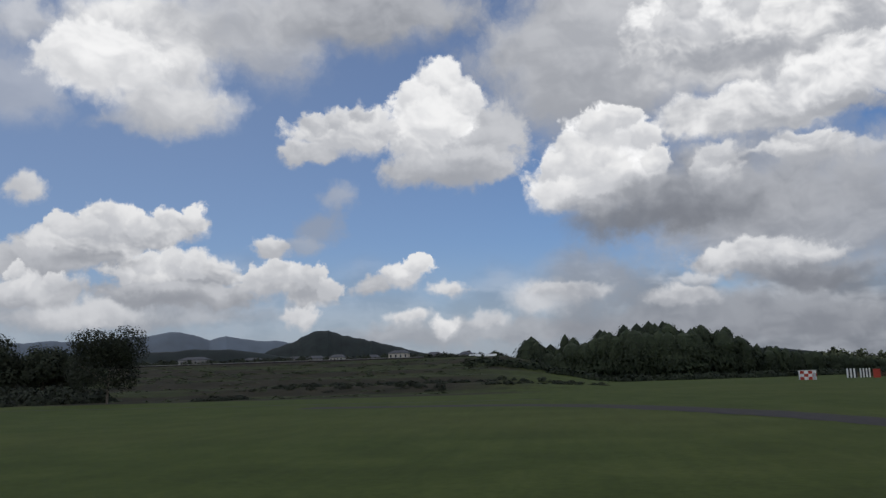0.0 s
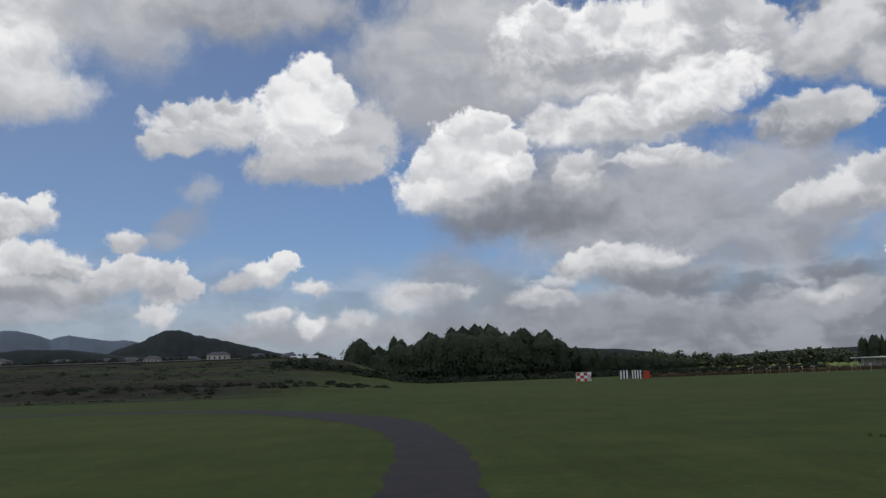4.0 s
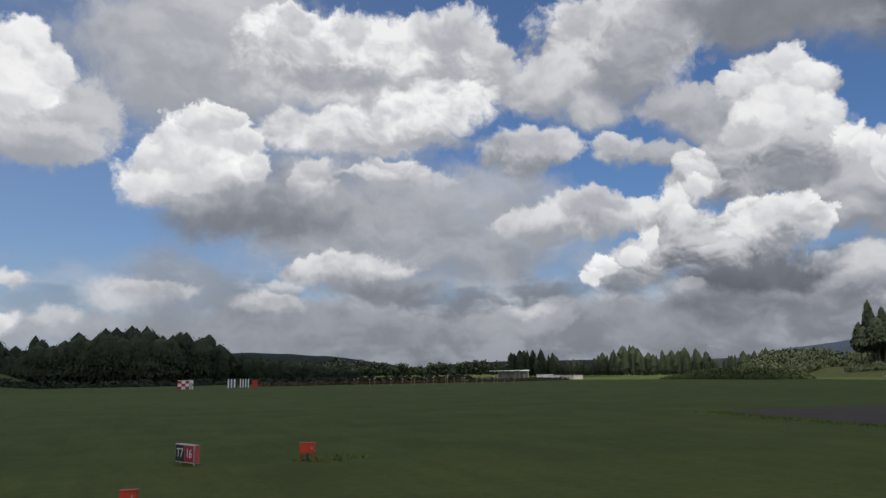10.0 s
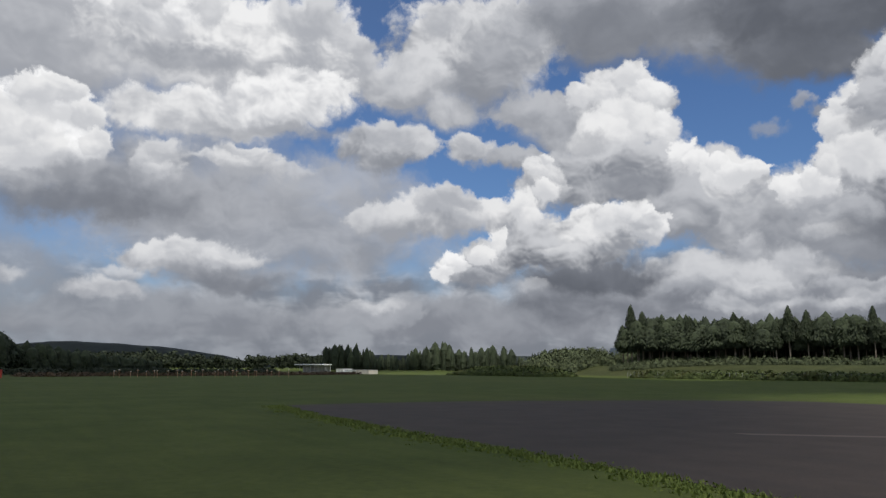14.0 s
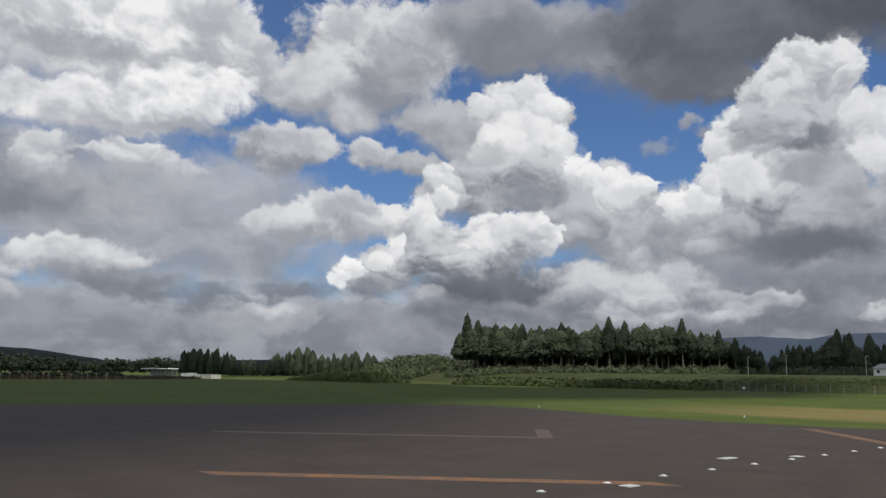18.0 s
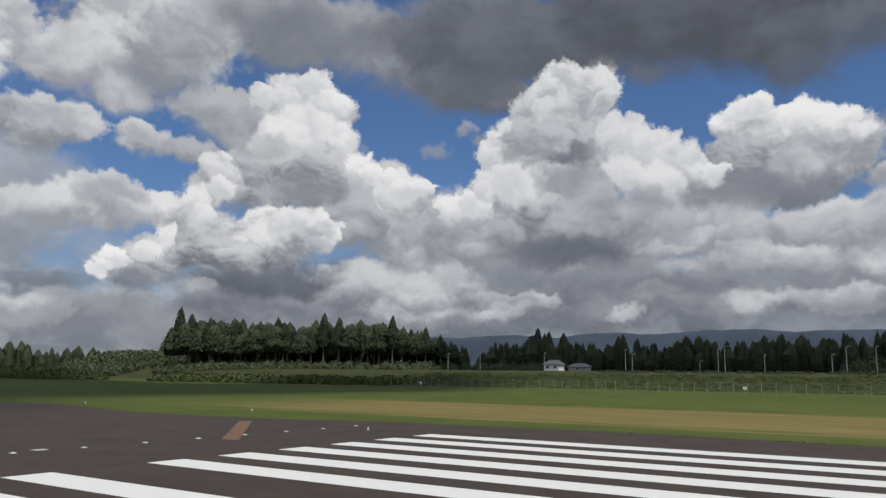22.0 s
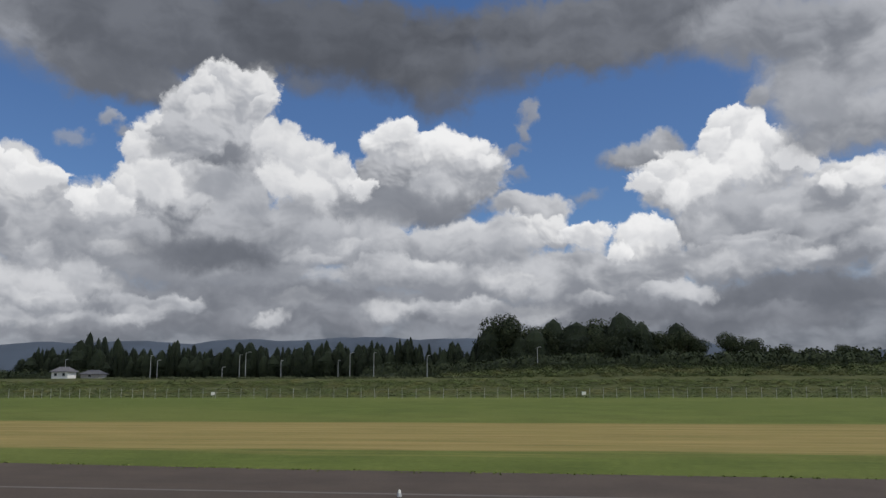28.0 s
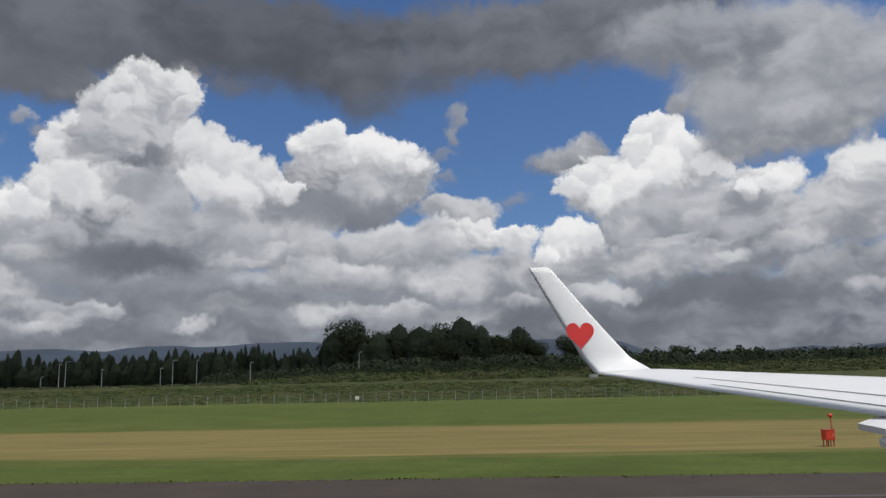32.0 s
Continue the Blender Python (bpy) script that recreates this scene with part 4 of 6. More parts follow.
HEART_RED = plain_material("red_decal", (0.62, 0.035, 0.03), 0.4, 0, 0.04, 4.0)
GREY_METAL = plain_material("galvanised_steel", (0.42, 0.43, 0.44), 0.5, 0.6, 0.15, 8.0)
BLACK_PAINT = plain_material("black_sign_face", (0.02, 0.02, 0.02), 0.4, 0, 0.2, 5.0)
WHITE_WALL = plain_material("white_wall_paint", (0.72, 0.72, 0.70), 0.7, 0, 0.1, 1.0)
ROOF_DARK = plain_material("dark_roof_tile", (0.09, 0.09, 0.10), 0.6, 0, 0.3, 2.0)
OLD_ASPHALT = plain_material("old_asphalt", (0.034, 0.027, 0.026), 0.9, 0, 0.35, 0.8)
EARTH = plain_material("bare_earth", (0.045, 0.038, 0.028), 0.95, 0, 0.4, 1.2)
LENS = plain_material("pale_lens", (0.70, 0.70, 0.66), 0.25, 0, 0.1, 9.0)
RED_DARK = plain_material("dull_red_paint", (0.40, 0.045, 0.025), 0.6, 0, 0.25, 5.0)
LETTER_WHITE = plain_material("white_lettering", (0.75, 0.75, 0.73), 0.5, 0, 0.05, 9.0)
SIGN_CASE = plain_material("sign_case", (0.46, 0.42, 0.40), 0.6, 0, 0.2, 4.0)
SIGN_RED = plain_material("sign_red_face", (0.33, 0.018, 0.035), 0.4, 0, 0.1, 5.0)
SIGN_SIDE = plain_material("sign_red_side", (0.42, 0.10, 0.09), 0.6, 0, 0.2, 5.0)
ORANGE_STEEL = plain_material("orange_white_steel", (0.55, 0.30, 0.16), 0.6, 0, 0.3, 1.5)
POLE_GREY = plain_material("pale_pole", (0.50, 0.50, 0.48), 0.6, 0.1, 0.15, 3.0)
GREY_WALL = plain_material("grey_wall", (0.34, 0.33, 0.32), 0.8, 0, 0.2, 1.0)
CREAM_WALL = plain_material("cream_wall", (0.55, 0.50, 0.42), 0.8, 0, 0.15, 1.0)
DARK_GLASS = plain_material("dark_window_glass", (0.03, 0.035, 0.04), 0.08, 0, 0.1, 3.0)
GAP_GREY = plain_material("panel_gap", (0.10, 0.10, 0.11), 0.7, 0, 0.1, 6.0)
FENCE_GREY = plain_material("dull_fence_steel", (0.30, 0.31, 0.30), 0.7, 0.2, 0.2, 5.0)
CLOUD_STUFF = plain_material("cloud_white", (0.85, 0.86, 0.88), 1.0, 0, 0.05, 0.01)

# ---- mesh helpers ----
def mesh_object(name, verts, faces, mat, parent=None, smooth=False):
    me = bpy.data.meshes.new(name)
    me.from_pydata(verts, [], faces)
    me.materials.append(mat)
    if smooth:
        me.shade_smooth()
    me.update()
    ob = new(name, me)
    ob.parent = parent
    return ob


def part(name, bm, mat, parent=None, label=""):
    me = bpy.data.meshes.new(name)
    bm.to_mesh(me)
    bm.free()
    me.materials.append(mat)
    ob = new(name, me)
    ob.parent = parent
    if label:
        ob["label"] = label
    return ob


def box_bm(x0, y0, z0, x1, y1, z1, bevel=0.0, bm=None):
    bm = bm or bmesh.new()
    m = Matrix.LocRotScale(((x0 + x1) / 2, (y0 + y1) / 2, (z0 + z1) / 2), None, (abs(x1 - x0), abs(y1 - y0), abs(z1 - z0)))
    made = bmesh.ops.create_cube(bm, size=1, matrix=m)
    if bevel:
        edges = {e for v in made["verts"] for e in v.link_edges}
        bmesh.ops.bevel(bm, geom=list(edges), offset=bevel, segments=2, affect="EDGES", profile=0.7)
    return bm


def rod_bm(a, b, r0, r1=None, sides=8, bm=None):
    bm = bm or bmesh.new()
    a, b = Vector(a), Vector(b)
    d = b - a
    m = Matrix.Translation((a + b) / 2) @ d.to_track_quat("Z", "Y").to_matrix().to_4x4()
    bmesh.ops.create_cone(bm, cap_ends=True, segments=sides, radius1=r0, radius2=r0 if r1 is None else r1, depth=d.length, matrix=m)
    return bm


def empty(name, x=0, y=0, z=0, turn=0):
    ob = new(name)
    ob.matrix_basis = pose(x, y, z, 0, 0, turn)
    return ob


def sstep(v):
    v = max(0.0, min(1.0, v))
    return v * v * (3 - 2 * v)


def ground_z(x, y):
    z = 4.6 * sstep((x - 166) / 36) * sstep((420 - y) / 120)
    z += 2.6 * sstep((x - 198) / 26) * sstep((-22 - y) / 36)
    k = max(0.0, min(1.0, (y - 196) / 222)) * 6
    k = (math.floor(k) + sstep((k % 1) * 1.9 - 0.45)) / 6
    z += 13.0 * k * sstep((-102 - x - 0.8 * max(0.0, y - 425)) / 52)
    return z


# ---- ground ----
def axis(lo, hi, step, reach):
    mid = list(np.arange(lo, hi + step / 2, step))
    out, d, v = [], step, hi
    while v < reach:
        d *= 1.35
        v += d
        out.append(v)
    back, d, v = [], step, lo
    while v > -reach:
        d *= 1.35
        v -= d
        back.append(v)
    return back[::-1] + mid + out


def ground_sheet():
    xs, ys = axis(-320, 330, 8, 4600), axis(-260, 620, 4, 4600)
    verts = [(x, y, ground_z(x, y)) for y in ys for x in xs]
    n = len(xs)
    faces = [(j * n + i, j * n + i + 1, (j + 1) * n + i + 1, (j + 1) * n + i) for j in range(len(ys) - 1) for i in range(n - 1)]
    ob = mesh_object("ground", verts, faces, GRASS, None, True)
    tagged(ob, "mown green airfield grass with a dry straw-coloured strip", "grass", kind="structure")


ground_sheet()


def slab(name, outline, mat, z=0.03, depth=0.06):
    bm = bmesh.new()
    top = bm.faces.new([bm.verts.new((x, y, z)) for x, y in outline])
    ext = bmesh.ops.extrude_face_region(bm, geom=[top])
    bmesh.ops.translate(bm, verts=[v for v in ext["geom"] if isinstance(v, bmesh.types.BMVert)], vec=(0, 0, -depth))
    bmesh.ops.recalc_face_normals(bm, faces=bm.faces)
    return part(name, bm, mat)


# runway, its turning end and the taxiway that meets it
runway_outline = [(27.2, -1500), (27.4, -80), (28.2, -48), (30, -24), (30.3, -6), (28.6, 9), (26, 17), (24.6, 25), (25.2, 36), (27.2, 44), (29, 52), (28, 60), (18, 68.5), (2, 75.5), (-6, 77.5), (-16, 78.5), (-24.3, 78), (-27.2, 62), (-29.2, 44), (-30.2, 30), (-31.8, 18)]
runway_outline += [(-33.2, 11.5), (-36.5, 8.2), (-42, 9), (-50, 14.5), (-62, 24), (-84, 34), (-104, 40), (-150, 42), (-400, 42), (-400, 14), (-150, 14), (-110, 13), (-84, 8), (-60, -8), (-44, -26), (-34, -48), (-30, -75), (-30, -1500)]
tagged(slab("runway", runway_outline, ASPHALT), "dark grey asphalt runway end with worn rubber streaks", "runway", kind="structure")

# ---- trees ----
def cedar_mesh(seed, height, radius, bare, shoulder=1.25, taper=0.66, count=620):
    """A cedar crown: drooping sprays over a lumpy spire round a dark core. shoulder and taper shape it from a slim spire to a broad dome."""
    rng = random.Random(seed)
    verts, faces = [], []
    z0, span = height * bare, height * (1 - bare)
    lumps = [(rng.uniform(0, 6.28), rng.uniform(0.05, 0.8), rng.uniform(-0.24, 0.32)) for _ in range(12)]

    def girth(f, a):
        r = radius * max(0.0, 1 - f ** shoulder) ** taper * (0.62 + 0.38 * min(1, f * 5))
        for la, lf, k in lumps:
            r *= 1 + k * max(0.0, math.cos(a - la)) * max(0.0, 1 - abs(f - lf) / 0.16)
        return r + 0.004 * height

    for _ in range(count):
        f, a = 1 - math.sqrt(rng.random()) * 0.999, rng.uniform(0, 6.283)
        rr = girth(f, a) * rng.uniform(0.78, 1.1)
        c, s, z = math.cos(a), math.sin(a), z0 + span * f
        size = (0.020 * height + 0.09 * radius) * rng.uniform(0.6, 1.25) * (1 - 0.45 * f)
        drop, b = size * rng.uniform(0.5, 1.3), len(verts)
        tip, root = rr + size * 0.45, max(0.0, rr - size)
        verts += [(root * c, root * s, z + drop * 0.7), (rr * c - size * 0.6 * s, rr * s + size * 0.6 * c, z), (tip * c, tip * s, z - drop), (rr * c + size * 0.6 * s, rr * s - size * 0.6 * c, z)]
        faces += [(b, b + 1, b + 2), (b, b + 2, b + 3)]
    rings, sides = 10, 8
    b = len(verts)
    for k in range(rings):
        f = k / rings
        for i in range(sides):
            a = 6.283 * i / sides
            r = 0.80 * girth(f, a)
            verts.append((r * math.cos(a), r * math.sin(a), z0 + span * (0.95 * f + 0.03)))
    verts.append((0, 0, z0 + 0.985 * span))
    for k in range(rings - 1):
        faces += [(b + k * sides + i, b + k * sides + (i + 1) % sides, b + (k + 1) * sides + (i + 1) % sides) for i in range(sides)]
        faces += [(b + k * sides + i, b + (k + 1) * sides + (i + 1) % sides, b + (k + 1) * sides + i) for i in range(sides)]
    t = b + (rings - 1) * sides
    faces += [(t + i, t + (i + 1) % sides, b + rings * sides) for i in range(sides)]
    return verts, faces


def leafy_mesh(seed, height, radius, bare, leaf, count):
    """A broadleaf crown: small folded leaf clumps over several uneven lobes, with gaps."""
    rng = random.Random(seed)
    z0 = height * bare
    lobes = []
    for _ in range(14):
        a, d = rng.uniform(0, 2 * math.pi), radius * rng.uniform(0.1, 0.66)
        zz = z0 + (height - z0) * rng.uniform(0.22, 0.78)
        lobes.append((d * math.cos(a), d * math.sin(a), zz, radius * rng.uniform(0.34, 0.55), (height - z0) * rng.uniform(0.16, 0.26)))
    verts, faces = [], []
    for _ in range(count):
        lx, ly, lz, lr, lh = rng.choice(lobes)
        v = Vector((rng.gauss(0, 1), rng.gauss(0, 1), rng.gauss(0, 1))).normalized()
        d = rng.uniform(0.7, 1.08)
        p = Vector((lx + v.x * lr * d, ly + v.y * lr * d, min(height, lz + v.z * lh * d)))
        u = v.cross(Vector((rng.uniform(-1, 1), rng.uniform(-1, 1), rng.uniform(-1, 1)))).normalized()
        w = v.cross(u)
        s = leaf * rng.uniform(0.6, 1.3)
        b = len(verts)
        verts += [tuple(p + u * s), tuple(p + w * s * 0.7 + v * s * 0.3), tuple(p - u * s * rng.uniform(0.6, 1)), tuple(p - w * s * 0.7 - v * s * 0.2)]
        faces += [(b, b + 1, b + 2), (b, b + 2, b + 3)]
    grow = (height - z0) / (max(v[2] for v in verts) - z0)
    return [(x, y, z0 + (z - z0) * grow) for x, y, z in verts], faces


def trunk_bm(height, r, lean=0.0):
    bm = bmesh.new()
    last = (0, 0, -0.4)
    for i in range(4):
        nxt = (lean * (i + 1), lean * 0.4 * (i + 1), height * (i + 1) / 4)
        rod_bm(last, nxt, r * (1 - 0.2 * i), r * (0.8 - 0.2 * i) + 0.02, 7, bm)
        last = nxt
    return bm


def make_tree(kind, seed, height, radius, bare, mat, leaf=0.5, count=1300, shape=(1.25, 0.66)):
    root = empty("cedar_tree" if kind == "cedar" else "broadleaf_tree")
    part("trunk", trunk_bm(height * (0.85 if kind == "cedar" else 0.6), 0.014 * height + 0.05, 0.0 if kind == "cedar" else 0.12), BARK, root, "grey-brown trunk")
    if kind != "cedar":
        rng = random.Random(seed)
        for _ in range(5):
            a, z = rng.uniform(0, 6.28), height * rng.uniform(0.25, 0.45)
            end = (radius * 0.6 * math.cos(a), radius * 0.6 * math.sin(a), z + height * 0.25)
            part("limb", rod_bm((0.1, 0.05, z), end, 0.008 * height + 0.03, 0.03, 6), BARK, root)
    v, f = cedar_mesh(seed, height, radius, bare, *shape, 900) if kind == "cedar" else leafy_mesh(seed, height, radius, bare, leaf, count)
    mesh_object("crown", v, f, mat, root)
    return root


def plant(kinds, spots, label, category, group, rng, lo=0.76, hi=1.12):
    """Stands a copy of one of the kinds at each spot (x, y, scale)."""
    for x, y, s in spots:
        k = rng.choice(kinds)
        k = k if not k.get("used") else copy_thing(k, Matrix())
        k["used"] = 1
        k.matrix_basis = pose(x, y, ground_z(x, y) - 0.05, 0, 0, rng.uniform(0, 360)) @ Matrix.Diagonal((s * rng.uniform(0.9, 1.1), s * rng.uniform(0.9, 1.1), s * rng.uniform(lo, hi), 1))
        tagged(k, label, category, group)


def line_spots(points, step, rows, depth, rng, scale=lambda f: 1.0, jitter=0.3):
    """Spots along a polyline, in rows set back to the left of its direction."""
    out, total = [], sum((Vector(b) - Vector(a)).length for a, b in zip(points, points[1:]))
    gone = 0.0
    for a, b in zip(points, points[1:]):
        a, b = Vector(a), Vector(b)
        d = (b - a).normalized()
        left = Vector((-d.y, d.x))
        n = max(1, int((b - a).length / step))
        for i in range(n):
            for r in range(rows):
                p = a + d * ((i + 0.5 + rng.uniform(-jitter, jitter) + 0.5 * (r % 2)) * step) + left * ((r + rng.uniform(-jitter, jitter)) * depth)
                out.append((p.x, p.y, scale((gone + (p - a).dot(d)) / total), r))
        gone += (b - a).length
    return out


rng = random.Random(7)
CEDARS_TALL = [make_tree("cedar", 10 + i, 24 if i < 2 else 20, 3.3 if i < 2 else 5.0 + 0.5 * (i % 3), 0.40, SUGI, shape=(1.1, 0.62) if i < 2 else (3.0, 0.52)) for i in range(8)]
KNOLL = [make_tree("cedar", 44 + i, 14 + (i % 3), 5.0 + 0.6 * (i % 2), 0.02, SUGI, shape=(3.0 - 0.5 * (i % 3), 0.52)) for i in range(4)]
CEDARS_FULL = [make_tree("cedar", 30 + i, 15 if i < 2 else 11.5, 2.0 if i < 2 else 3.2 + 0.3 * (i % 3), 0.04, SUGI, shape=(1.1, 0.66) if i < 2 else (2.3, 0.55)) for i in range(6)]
LEAFY = [make_tree("leafy", 50 + i, 13, 5.0 + 0.6 * (i % 3), 0.10, LEAF, 0.27, 5200) for i in range(5)]


def stuff_wood(name, spots, heights, mats, label, seed, kind="cedar"):
    """Many trees past counting, joined: crowns over short trunks."""
    r = random.Random(seed)
    protos = [cedar_mesh(seed + i, 1.0, 0.15 + 0.025 * i, 0.06, 1.1 + 0.45 * i, 0.58, 300) if kind == "cedar" else cedar_mesh(seed + i, 1.0, 0.19 + 0.025 * i, 0.04, 2.0 + 0.35 * i, 0.52, 520) if kind == "dome" else leafy_mesh(seed + i, 1.0, 0.42, 0.05, 0.075, 260) for i in range(4)]
    vs, fs, base = [], [], 0
    for x, y, s, *_ in spots:
        pv, pf = r.choice(protos)
        h, t = heights * s * r.uniform(0.62, 1.1), r.uniform(0, 6.28)
        c, n = math.cos(t) * h, math.sin(t) * h
        z = ground_z(x, y)
        a = np.array(pv)
        vs.append(np.stack([x + a[:, 0] * c - a[:, 1] * n, y + a[:, 0] * n + a[:, 1] * c, z + a[:, 2] * h], 1))
        fs.append(np.array(pf) + base)
        base += len(a)
    ob = mesh_object(name, np.concatenate(vs).tolist(), np.concatenate(fs).tolist(), mats)
    return tagged(ob, label, "wood", kind="stuff")


# plantation of tall cedars beyond the runway
profile_a = lambda f: 0.92 - 0.10 * f - 0.42 * max(0, f - 0.74) / 0.26
spots = line_spots([(190, 248), (226, 176), (246, 138)], 4.8, 7, 5.5, rng, profile_a)
front = [(x, y, s) for x, y, s, r in spots if r < 3]
plant(CEDARS_TALL, front, "tall dark green cedar with a bare straight trunk in a plantation", "tree", "plantation cedars", rng)
plant(CEDARS_TALL[:2], [(191.5, 245, 1.0), (194, 241, 0.97), (190.5, 249, 0.9), (198, 234, 0.98), (203, 224, 1.0), (212, 206, 0.96)], "tall slim cedar standing above the edge of a plantation", "tree", "plantation cedars", rng)
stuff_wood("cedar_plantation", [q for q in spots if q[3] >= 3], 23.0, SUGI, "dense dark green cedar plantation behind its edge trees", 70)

# dark cedars behind the farm house and the lamps
spots = line_spots([(298, 166), (296, 100), (288, 30), (286, -30)], 3.9, 6, 4.5, rng, lambda f: 0.82 + 0.32 * max(0, math.sin(61 * f) * math.sin(23 * f)) + 0.66 * max(0, 1 - abs(f - 0.128) / 0.022))
plant(CEDARS_FULL, [(x, y, s) for x, y, s, r in spots if r < 2], "dark cedar in a row beyond the field", "tree", "row of cedars", rng)
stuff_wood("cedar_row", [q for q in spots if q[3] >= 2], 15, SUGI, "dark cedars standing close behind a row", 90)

# mixed wood
spots = line_spots([(292, -28), (288, -80), (300, -112)], 6.5, 3, 8, rng, lambda f: 1.15 - 0.25 * f)
plant(LEAFY + KNOLL[:2], [(x, y, s * rng.uniform(0.95, 1.5)) for x, y, s, r in spots], "broad dark green tree in a mixed wood", "tree", "mixed wood trees", rng)

# wooded knoll to the north, with a gap between its two clumps
knoll = line_spots([(-144, 478), (-112, 480)], 4.6, 4, 6, rng, lambda f: 0.88 + 0.13 * math.sin(9 * f))
knoll += line_spots([(-112, 478), (-68, 468), (-24, 480)], 4.4, 5, 7, rng, lambda f: 0.98 + 0.20 * math.sin(math.pi * min(1, 0.1 + f * 0.95)))
knoll += line_spots([(-24, 488), (10, 500), (70, 530)], 5.5, 4, 8, rng, lambda f: 0.72 - 0.38 * f)
plant(KNOLL * 4 + CEDARS_FULL[:1], [(x, y, s * 1.62 * rng.uniform(0.92, 1.06)) for x, y, s, r in knoll if r < 2], "dark tree at the edge of a wooded knoll", "tree", "knoll trees", rng, 0.84, 0.98)
deep = [(x, y, s) for x, y, s, r in knoll if r >= 2 and abs(x + 110) > 5]
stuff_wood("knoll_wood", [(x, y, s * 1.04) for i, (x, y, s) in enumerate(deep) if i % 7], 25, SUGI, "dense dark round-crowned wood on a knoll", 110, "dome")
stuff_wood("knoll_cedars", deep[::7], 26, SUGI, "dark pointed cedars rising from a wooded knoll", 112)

# far woods
spots = line_spots([(-40, 640), (40, 690), (200, 700), (330, 640)], 8, 4, 12, rng, lambda f: 1.25 - 0.5 * f + 0.15 * math.sin(20 * f))
# cedar colour, darker than leaf, stands in for cloud shade here
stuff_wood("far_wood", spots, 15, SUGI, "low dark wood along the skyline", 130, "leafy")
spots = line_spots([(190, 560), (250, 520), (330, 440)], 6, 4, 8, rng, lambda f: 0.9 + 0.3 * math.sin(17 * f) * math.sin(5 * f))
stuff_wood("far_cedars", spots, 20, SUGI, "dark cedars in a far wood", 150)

# trees at the field in the north-west
big = make_tree("leafy", 76, 17.0, 10.5, 0.10, DARK_LEAF, 0.26, 12000)
plant([big], [(-222.5, 190, 1.0)], "large round dark tree at the edge of a brown field", "tree", "field trees", rng, 0.98, 1.02)
domes = [make_tree("leafy", 80 + i, 13, 7.4, 0.0, DARK_LEAF, 0.36, 6000) for i in range(2)]
plant(domes, [(-262, 240, 1.0), (-270, 237, 1.35), (-277, 246, 1.3), (-283, 234, 1.45), (-291, 240, 1.35), (-302, 246, 1.4)], "broad dome-shaped dark tree by a brown field", "tree", "field trees", rng)

# ---- far hills ----
def hill(name, az, dist, wide, high, mat, seed, label, deep=0.5, rough=0.25):
    """A rounded hill of its own height, set by compass angle and distance from the taxiway."""
    cx, cy = -80 + dist * math.sin(radians(az)), 10 + dist * math.cos(radians(az))
    n, verts, faces = 48, [], []
    for j in range(n + 1):
        for i in range(n + 1):
            u, v = 2 * i / n - 1, 2 * j / n - 1
            k = math.cos(u * math.pi / 2) ** 1.3 * math.cos(v * math.pi / 2) ** 1.1
            k *= 1 + rough * noise.fractal((u * 2.2 + seed, v * 2.2, seed * 1.7), 1.1, 2.1, 5)
            verts.append((u * wide, v * wide * deep, high * k - 3))
    m = n + 1
    faces = [(j * m + i, j * m + i + 1, (j + 1) * m + i + 1, (j + 1) * m + i) for j in range(n) for i in range(n)]
    ob = mesh_object(name, verts, faces, mat, None, True)
    ob.matrix_basis = pose(cx, cy, 0, 0, 0, -az)
    return tagged(ob, label, "hill", kind="structure")


def ridge(name, crest, dist, mat, seed, label, slope=2.2):
    """A long ridge whose crest follows (compass angle, elevation) pairs seen from the taxiway."""
    n, rows, verts = 320, 10, []
    az = [p[0] for p in crest]
    el = [p[1] for p in crest]
    for j in range(-rows, rows + 1):
        for i in range(n + 1):
            a = az[0] + (az[-1] - az[0]) * i / n
            k = i / n * 60
            h = dist * math.tan(radians(np.interp(a, az, el))) * (1 + 0.035 * noise.fractal((k * 0.45, seed, 0), 1.0, 2.1, 3))
            out = abs(j) / rows
            z = h * (math.cos(out * math.pi / 2) ** 1.2 + 0.06 * out * noise.fractal((k * 0.35, j * 0.4, seed), 1.0, 2.1, 4)) - 2
            d = dist + j / rows * h * slope
            verts.append((-125 + d * math.sin(radians(a)), 28 + d * math.cos(radians(a)), z))
    m = n + 1
    faces = [(j * m + i, j * m + i + 1, (j + 1) * m + i + 1, (j + 1) * m + i) for j in range(2 * rows) for i in range(n)]
    return tagged(mesh_object(name, verts, faces, mat, None, True), label, "hill", kind="structure")


ridge("hill", [(-22.5, 1.2), (-20.5, 2.35), (-19.0, 2.85), (-17.9, 3.4), (-17.2, 3.66), (-16.4, 3.66), (-15.2, 3.3), (-13.5, 2.9), (-12, 2.55), (-10, 2.0), (-8, 1.6), (-4, 1.2)], 2500, HILL, 3, "dark wooded hill with a rounded top")
ridge("mountain", [(-48, 2.6), (-38, 3.0), (-32, 3.1), (-29.5, 3.4), (-28.6, 3.4), (-27.2, 3.75), (-25.6, 3.45), (-24.5, 3.05), (-23.4, 3.45), (-22.2, 3.05), (-21.1, 3.0), (-20.2, 3.0), (-19, 2.8), (-16, 2.4), (-10, 1.4)], 4100, HAZED_MOUNTAIN, 5, "far mountain ridge, dark blue from painted haze")
ridge("foothill", [(-48, 2.0), (-36, 2.2), (-29, 2.3), (-26, 2.55), (-23, 2.5), (-20, 2.0), (-12, 1.7), (-6, 1.4), (2, 1.2)], 1900, HILL, 9, "low dark wooded foothill")
